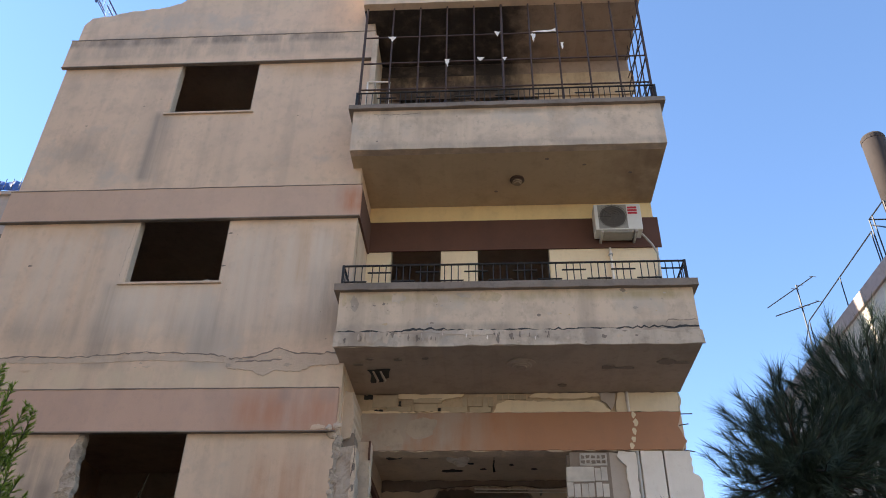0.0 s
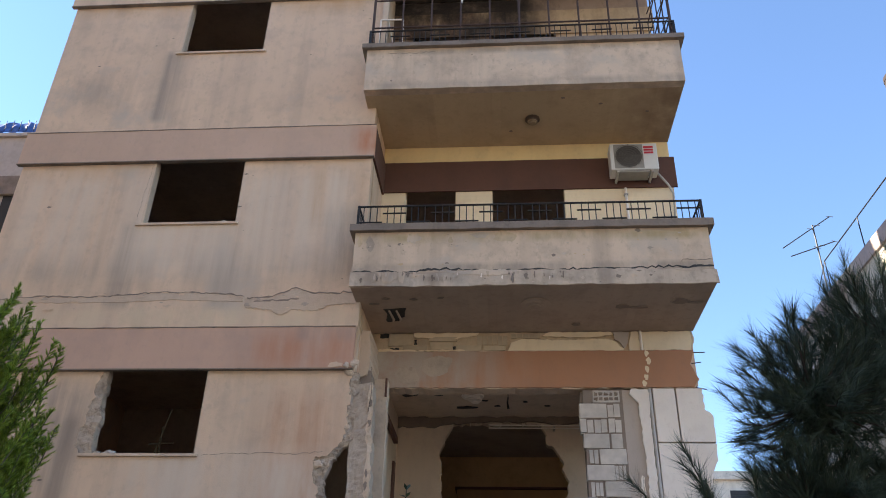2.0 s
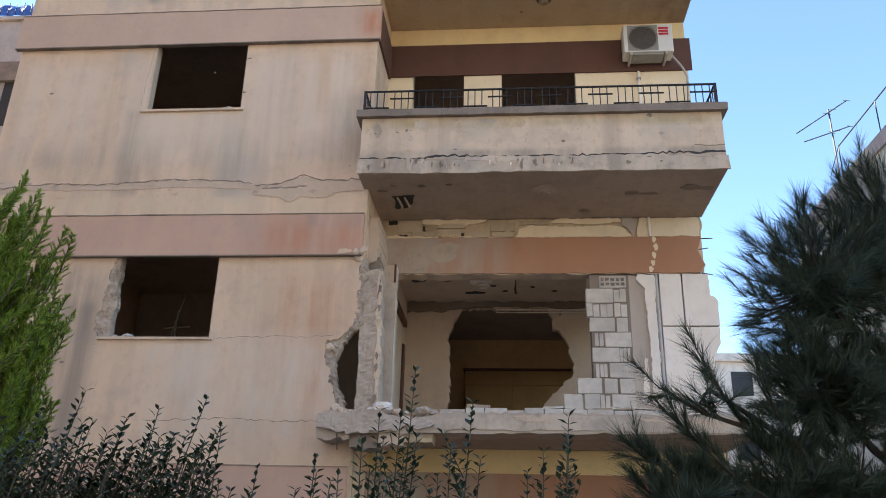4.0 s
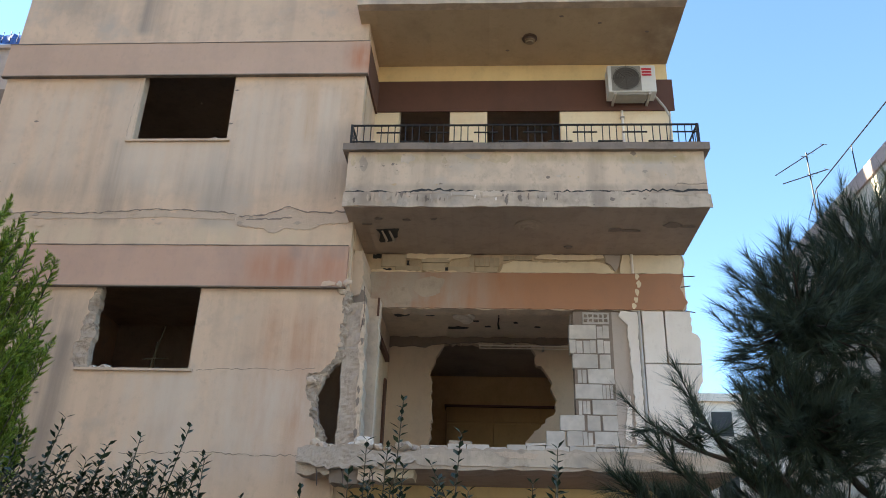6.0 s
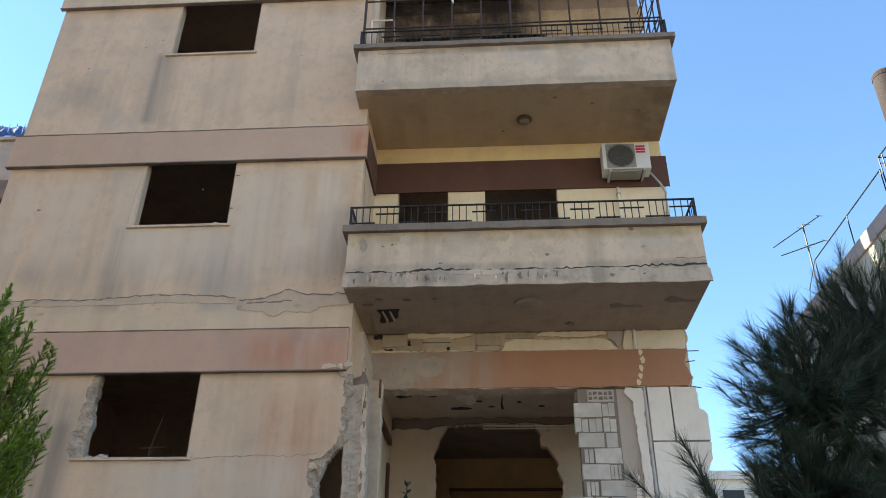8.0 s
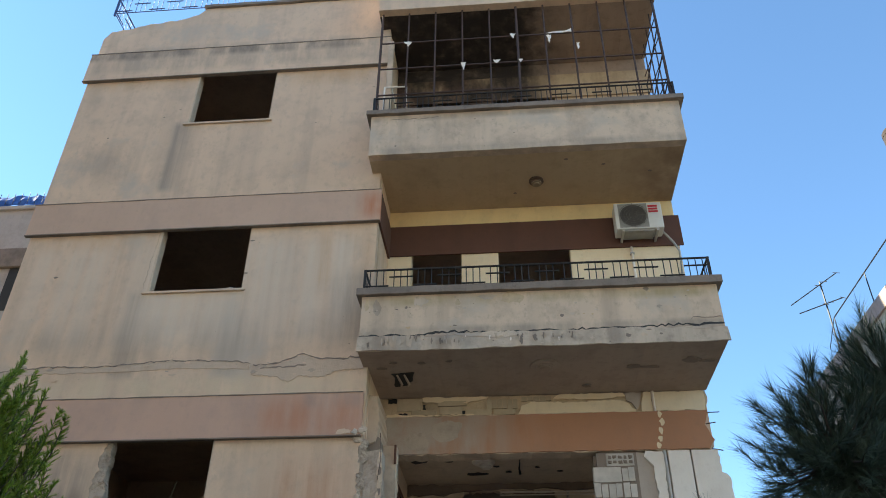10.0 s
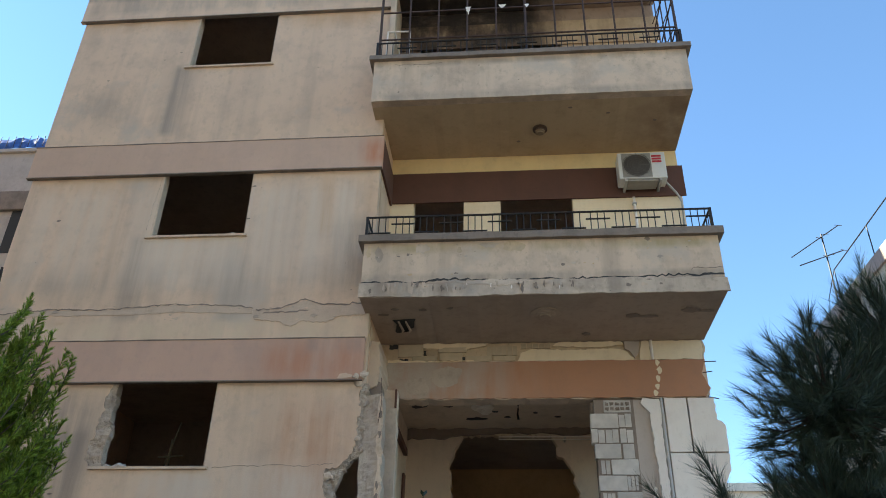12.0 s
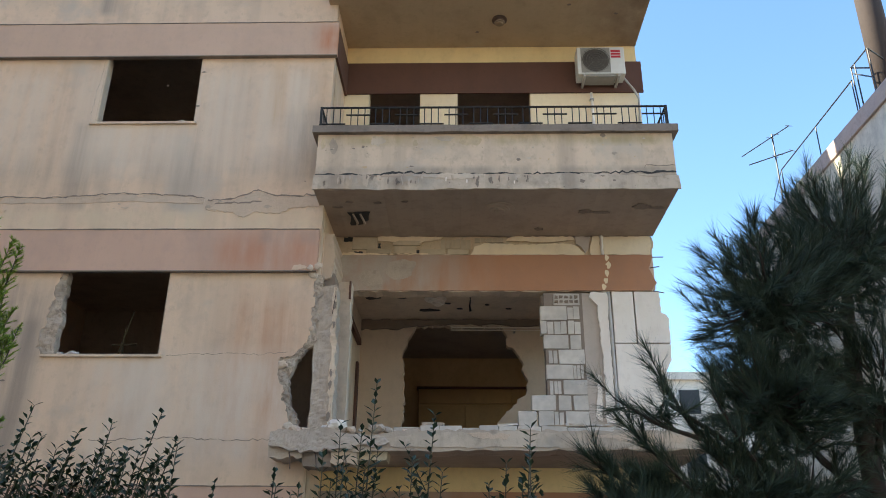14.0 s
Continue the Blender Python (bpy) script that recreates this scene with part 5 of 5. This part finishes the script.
# blocks bared over the beam
for i, (x0, x1, z, h, slots) in enumerate(((-1.56, -1.21, 5.80, 0.185, 0), (-1.36, -1.01, 5.725, 0.085, 0), (-0.98, -0.66, 5.74, 0.12, 0), (-0.62, -0.26, 5.72, 0.09, 0), (-0.33, 0.10, 5.80, 0.16, 6), (-1.0, -0.6, 5.86, 0.08, 0), (0.14, 0.55, 5.90, 0.08, 5), (-0.24, 0.06, 5.72, 0.085, 0))):
    lay(frieze, x0, x1, z, BACK - 0.014 - 0.010 * (i % 2), M_BLOCK_WARM, slots, h, 0.05)
# lowest broken course along the edge of the room
edge = structure(new("wall_stub"), "last broken block course along the edge of the room")
x = -0.9
k = 0
while x < 1.9:
    w = RNG.uniform(0.16, 0.4)
    lay(edge, x, min(x + w, 1.95), 3.09, BACK - 0.05 - RNG.uniform(0, 0.03), M_BLOCK, 0, 0.29 + RNG.uniform(-0.02, 0.015), 0.16)
    x += w
for i in range(9):
    x = RNG.uniform(-0.8, 1.8)
    part("loose_chunk", box(x, x + RNG.uniform(0.1, 0.3), BACK - 0.06, BACK + 0.08, 3.385, 3.385 + RNG.uniform(0.015, 0.04), 0, None, 0.012), (M_BLOCK, M_CONCRETE)[i % 2], edge)


# ------------------------------------------------------------------ rubble and bared slab
def chunk(name, label, x, y, z, sx, sy, sz, mat, seed):
    rng = random.Random(seed)
    bm = bmesh.new()
    bmesh.ops.create_icosphere(bm, subdivisions=2, radius=1.0)
    for v in bm.verts:
        n = noise.noise(v.co * 1.3 + Vector((seed, 0, 0)))
        v.co = Vector((max(-0.8, min(0.8, v.co.x)) * sx, max(-0.8, min(0.8, v.co.y)) * sy, max(-0.8, min(0.8, v.co.z)) * sz)) * (1 + 0.35 * n)
    ob = finish(bm, name, mat)
    ob.location, ob.rotation_euler = (x, y, z), (rng.uniform(-0.2, 0.2), rng.uniform(-0.2, 0.2), rng.uniform(0, 3))
    return tagged(ob, label, "rubble", "rubble on the broken slab")


RB = random.Random(17)
for i in range(26):
    x = RB.uniform(-2.0, -0.7) if i < 17 else RB.uniform(-0.7, 2.3)
    s = RB.uniform(0.022, 0.065) * (1.0 if i < 17 else 0.6)
    chunk("rubble_chunk", ("grey concrete rubble lump on the broken slab", "pale block fragment lying on the broken slab", "dusty plaster lump on the broken slab")[i % 3],
          x, RB.uniform(8.72, 8.98) if x < -0.6 else RB.uniform(8.75, 9.4), 3.08 + s * 0.6, s * 1.4, s, s * 0.8, (M_CONCRETE, M_MORTAR, M_BLOCK)[i % 3], 200 + i)
white_block = chunk("block_fragment", "white broken block fragment on the slab's corner", -1.42, 8.85, 3.15, 0.20, 0.12, 0.075, M_WHITE, 301)
under = slab_low
for i, (x0, x1, z0, z1, mat) in enumerate(((-2.12, -1.75, 2.80, 2.92, M_CONCRETE), (-1.75, -1.45, 2.70, 2.9, M_DARKMORTAR), (-1.45, -1.15, 2.74, 2.9, M_MORTAR), (-1.15, -0.85, 2.78, 2.92, M_BLOCK_WARM))):
    part("broken_edge", slab_xz(ragged(rect(x0, x1, z0, z1), 0.05, 0.022, 210 + i, True), SLABY + 0.03 + 0.03 * (i % 2), FRONT - 0.005), mat, under, "broken hanging edge of hollow blocks")
part("edge_plaster", slab_xz(ragged([(-0.8, 2.91), (2.6, 2.91), (2.6, 3.08), (1.2, 3.06), (0.4, 3.08), (-0.5, 3.05), (-0.85, 3.0)], 0.07, 0.012, 215, True), SLABY - 0.012, SLABY - 0.001), M_EDGE, under, "dusty white plaster on the slab edge")
patch(under, [(0.0, 3.06), (0.5, 3.05), (0.45, 3.0), (0.2, 2.99)], SLABY - 0.012, 0.004, M_MORTAR, seed=216)
patch(under, [(1.3, 3.05), (2.4, 3.06), (2.3, 2.96), (1.7, 2.98)], SLABY - 0.012, 0.004, M_MORTAR, seed=217)
part("broken_masonry", rough_strip(ragged([(-2.12, 2.92), (-1.7, 2.85), (-1.3, 2.88), (-0.85, 2.94)], 0.05, 0.03, 65), ragged([(-2.10, 3.07), (-1.75, 3.10), (-1.45, 3.03), (-1.15, 3.05), (-0.8, 2.98)], 0.04, 0.03, 66), SLABY - 0.03, SLABY + 0.02, 67, 9, 0.022, 0.015, 0.02), M_CONCRETE, under, "crumbled end of the broken slab")
for i, x in enumerate((-1.9, -1.62, -1.3)):
    part("steel_bar", tube([(x, 8.68, 2.85), (x + 0.03, 8.60, 2.78), (x + 0.05, 8.55, 2.66)], [0.006] * 3, None, 5), M_RUSTY, under, "bent bare steel bar")

# bared edges on the corner column
part("plaster_edge", rough_strip(ragged([(-1.595, 3.1), (-1.59, 3.9), (-1.61, 4.4), (-1.605, 4.9)], 0.05, 0.018, 26), ragged([(-1.525, 3.1), (-1.53, 3.9), (-1.55, 4.4), (-1.565, 4.9)], 0.05, 0.018, 28), 9.112, 9.16, 64, 5, 0.03, 0.014, 0.0), M_PARAPET, col, "torn pale plaster edge")
for i, z in enumerate((3.32, 3.68, 3.83, 4.42, 4.66)):
    patch(col, blob(-1.575, z, 0.018, 0.05, 230 + i, 9, 0.4), 9.10, 0.006, M_DARKMORTAR, "dark gouge", name="gouge", step=0.03, amp=0.008, seed=i)
part("steel_bar", tube([(-1.60, 9.09, 4.55), (-1.57, 9.08, 4.8), (-1.59, 9.08, 5.12)], [0.004] * 3, None, 5), M_RUSTY, col, "bare steel bar")
jamb = finish(slab_xz(ragged(rect(-1.68, -1.46, 3.08, 5.16), 0.12, 0.012, 240, True), 9.62, 9.80), "wall_stub", M_RAW)
structure(jamb, "torn cream plaster edge beside the column")
part("wooden_strip", box(-1.49, -1.465, 9.58, 9.618, 4.92, 5.16, 0.004), M_BROWN, jamb, "dark wooden strip")

# things in the damaged room
rose2 = thing("ceiling_rose", "white ornate ceiling rose in the damaged room", "ceiling rose")
part("outer_ring", disc(-0.44, 11.42, 5.556, 0.17, 0.05), M_WHITE, rose2)
part("inner_ring", disc(-0.40, 11.44, 5.504, 0.10, 0.05), M_WHITE, rose2)
wire = thing("hanging_wire", "loose dark wire hanging from the room's ceiling", "wire")
part("wire", tube([(0.09, 11.35, 5.559), (0.09, 11.35, 5.50), (0.08, 11.34, 5.42), (0.09, 11.35, 5.33)], [0.017, 0.012, 0.014, 0.02], None, 5), M_IRON, wire)
curtain = thing("curtain_rail", "thin pale curtain rail along the damaged room's wall", "curtain rail")
part("rail", bar((-0.22, 12.3, 5.37), (2.2, 12.3, 5.36), 0.013), M_WHITE, curtain)
part("rail", bar((-0.22, 12.3, 5.325), (2.2, 12.3, 5.315), 0.009), M_WHITE, curtain)
for x in (0.8, 2.1):
    part("bracket", box(x, x + 0.03, 12.31, 12.498, 5.33, 5.36), M_PIPE, curtain)
# chipped places, the shade in their hollows painted near-black
for i, (x, y, rx, ry) in enumerate(((-1.39, 11.36, 0.13, 0.09), (-0.94, 11.38, 0.06, 0.03), (-0.55, 11.97, 0.14, 0.06), (-0.08, 11.9, 0.05, 0.03), (-0.26, 11.64, 0.05, 0.03), (0.35, 11.7, 0.04, 0.03), (0.7, 11.9, 0.05, 0.03))):
    part("chip", slab_xy(blob(x, y, rx, ry, 250 + i, 12, 0.4), 5.548, 5.558), M_DARKVOID, bpy.data.objects["ceiling_room"], "chipped ceiling plaster, its hollows painted dark")
wardrobe = thing("wardrobe", "brown wooden wardrobe in the dark rear room", "wardrobe")
M_WOOD = plaster("brown_varnished_wood", (0.33, 0.20, 0.08), (0.20, 0.11, 0.05), 0.5, 0.4, rough=0.5)
part("body", box(-0.94, 1.95, 16.1, 16.59, 3.08, 5.22, 0.01), M_WOOD, wardrobe)
for i in range(3):
    x = -0.92 + i * 0.95
    part("upper_door", box(x, x + 0.925, 16.07, 16.098, 4.92, 5.20, 0.006), M_WOOD, wardrobe)
    d = part("door", box(x, x + 0.925, 16.06, 16.098, 3.2, 4.88, 0.008), M_WOOD, wardrobe)
    part("handle", bar((x + 0.85, 16.045, 3.9), (x + 0.85, 16.045, 4.05), 0.01), M_IRON, d)
part("top_board", box(-0.97, 1.98, 16.03, 16.59, 5.222, 5.26, 0.006), M_BROWN, wardrobe)

# trestle and debris seen in the window openings
trestle = thing("trestle", "rough wooden trestle standing inside the dark room", "trestle")
for a, b in (((-4.75, 9.9, 3.08), (-4.38, 9.9, 4.85)), ((-4.42, 9.92, 3.08), (-4.46, 9.9, 4.62)), ((-4.60, 9.9, 4.38), (-4.28, 9.9, 4.40))):
    part("leg" if a[2] < 4 else "cross_piece", bar(a, b, 0.011, None, 4), M_TWIG, trestle)
tagged(chunk("rubble_chunk", "white plaster lump lying on the window sill", -4.72, 9.13, 4.055, 0.16, 0.06, 0.03, M_BLOCK, 401), "", "rubble", "rubble on the sills")
tagged(chunk("rubble_chunk", "white plaster lump lying on the window sill", -4.86, 9.14, 4.055, 0.08, 0.05, 0.035, M_BLOCK, 402), "", "rubble", "rubble on the sills")
tagged(chunk("rubble_chunk", "small broken lump lying on the window sill", -3.85, 9.14, 7.27, 0.09, 0.05, 0.05, M_CONCRETE, 403), "", "rubble", "rubble on the sills")
tagged(chunk("rubble_chunk", "small broken lump lying on the window sill", -3.74, 9.14, 7.26, 0.05, 0.04, 0.035, M_MORTAR, 404), "", "rubble", "rubble on the sills")

# scraps and fittings in the barred balcony
for i, (x, z, w, h) in enumerate(((-1.43, 11.66, 0.13, 0.10), (-0.53, 11.10, 0.08, 0.16), (0.28, 11.70, 0.10, 0.10), (0.0, 11.12, 0.12, 0.07), (0.85, 11.62, 0.09, 0.17), (1.30, 11.4, 0.06, 0.13), (0.38, 11.1, 0.07, 0.06))):
    s = finish(slab_xz(ragged([(x - w / 2, z + 0.02), (x + w / 2, z + 0.02), (x + w * 0.2, z - h * 0.5), (x, z - h)], 0.03, 0.012, 410 + i, True), GY - 0.022, GY - 0.016), "cloth_scrap", M_WHITE)
    tagged(s, "torn white cloth scrap caught on the grille", "cloth", "scraps on the grille")
band_scrap = finish(slab_xz(ragged([(0.82, 11.68), (1.22, 11.68), (1.22, 11.76), (1.15, 11.72), (0.9, 11.70)], 0.05, 0.008, 420, True), GY - 0.024, GY - 0.017), "cloth_scrap", M_WHITE)
tagged(band_scrap, "torn white cloth scrap caught on the grille", "cloth", "scraps on the grille")
shutter = thing("shutter_frame", "white metal shutter frame at the balcony's end", "frame")
part("post", box(-1.80, -1.71, 8.98, 9.06, 9.3, 12.0, 0.006), M_PARAPET, shutter)
part("cross_piece", box(-1.80, -1.72, 9.06, 9.9, 11.0, 11.06, 0.006), M_WHITE, shutter)
rack = thing("clothes_rack", "thin white metal clothes rack on the balcony", "rack")
for a, b in (((-1.81, 8.95, 10.87), (-1.46, 8.95, 10.86)), ((-1.46, 8.95, 9.3), (-1.46, 8.95, 10.86)), ((-1.81, 8.95, 9.3), (-1.81, 8.95, 10.87))):
    part("tube", bar(a, b, 0.014), M_WHITE, rack)


# ------------------------------------------------------------------ roofs of the neighbours
chimney = thing("chimney_pipe", "tall dirty brown chimney pipe on the neighbour's roof", "chimney")
part("pipe", tube([(9.73, 15.5, 11.1), (9.73, 15.5, 15.02), (9.73, 15.5, 15.14)], [0.29, 0.275, 0.25], None, 32), M_CHIMNEY, chimney, smooth=True)
part("rim", tube([(9.73, 15.5, 14.98), (9.73, 15.5, 15.08)], [0.285, 0.285], None, 20), M_CHIMNEY, chimney)

roof_rail = thing("roof_railing", "thin grey metal railing on the pale parapet", "railing")
part("top_rail", bar((9.04, 20.1, 12.45), (9.04, 15.7, 12.42), 0.018), M_IRON, roof_rail)
part("brace", bar((9.04, 20.1, 12.45), (9.04, 20.9, 11.9), 0.012), M_IRON, roof_rail)
for y in (15.72, 17.75, 20.1):
    part("post", bar((9.04, y, 11.5), (9.04, y, 12.42), 0.016), M_IRON, roof_rail)
frame_ = thing("roof_frame", "thin metal water tank frame on the pale roof", "frame")
for a, b in (((9.04, 15.62, 11.5), (9.04, 15.62, 12.71)), ((9.04, 14.83, 11.5), (9.04, 14.83, 12.68)), ((9.04, 15.62, 12.71), (9.04, 14.83, 12.68)), ((9.04, 15.62, 12.71), (10.1, 15.62, 12.71)), ((10.1, 15.62, 11.1), (10.1, 15.62, 12.71)),
             ((9.04, 15.55, 12.5), (9.04, 14.83, 11.9)), ((9.04, 14.83, 12.68), (10.1, 15.62, 12.71)), ((9.04, 15.45, 11.5), (9.04, 15.45, 12.69))):
    part("strut", bar(a, b, 0.018), M_IRON, frame_)


def antenna(x, y, z0):
    """A mast with two tilted booms, each with end and middle elements."""
    a = thing("tv_antenna", "thin metal television antenna on a roof mast", "antenna")
    part("mast", bar((x, y, z0), (x, y, 14.16), 0.024), M_IRON, a)
    for (ax, az), (bx, bz) in (((8.34, 13.38), (9.90, 14.45)), ((8.52, 13.10), (9.87, 13.59))):
        p, q = Vector((ax, y, az)), Vector((bx, y, bz))
        part("boom", bar(p, q, 0.017), M_IRON, a)
        up = Vector((-(bz - az), 0, bx - ax)).normalized()
        for k, l in ((0.6, 0.10), (0.72, 0.07), (1.0, 0.09)):
            c = p + (q - p) * k
            part("element", bar(c - up * l + Vector((0, -0.1, 0)), c + up * l + Vector((0, 0.1, 0)), 0.011), M_IRON, a)


antenna(9.34, 21.0, 11.05)
tarp = thing("tarpaulin", "wrinkled blue tarpaulin stretched along the grey roof edge", "tarpaulin")
tb = bmesh.new()
tr_ = random.Random(9)
cols = []
for i in range(90):
    x = -18 + i * 0.11
    o = tr_.uniform(-0.03, 0.03)
    cols.append([tb.verts.new((x, 13.94 + o, 12.826)), tb.verts.new((x, 13.93 - o, 12.98)), tb.verts.new((x, 13.98, 13.13 + tr_.uniform(-0.04, 0.03)))])
for a, b in zip(cols, cols[1:]):
    for k in range(2):
        tb.faces.new((a[k], b[k], b[k + 1], a[k + 1]))
sheet = part("sheet", tb, M_TARP, tarp)
sheet.modifiers.new("thick", "SOLIDIFY").thickness = 0.01
for i in range(40):
    part("bar", bar((-17.8 + i * 0.18, 13.89, 12.83), (-17.8 + i * 0.18, 13.89, 13.14), 0.010, None, 4), M_IRON, tarp)
for i in range(6):
    part("post", bar((-17.8 + i * 1.9, 14.03, 12.82), (-17.8 + i * 1.9, 14.03, 13.2), 0.02), M_PIPE, tarp)
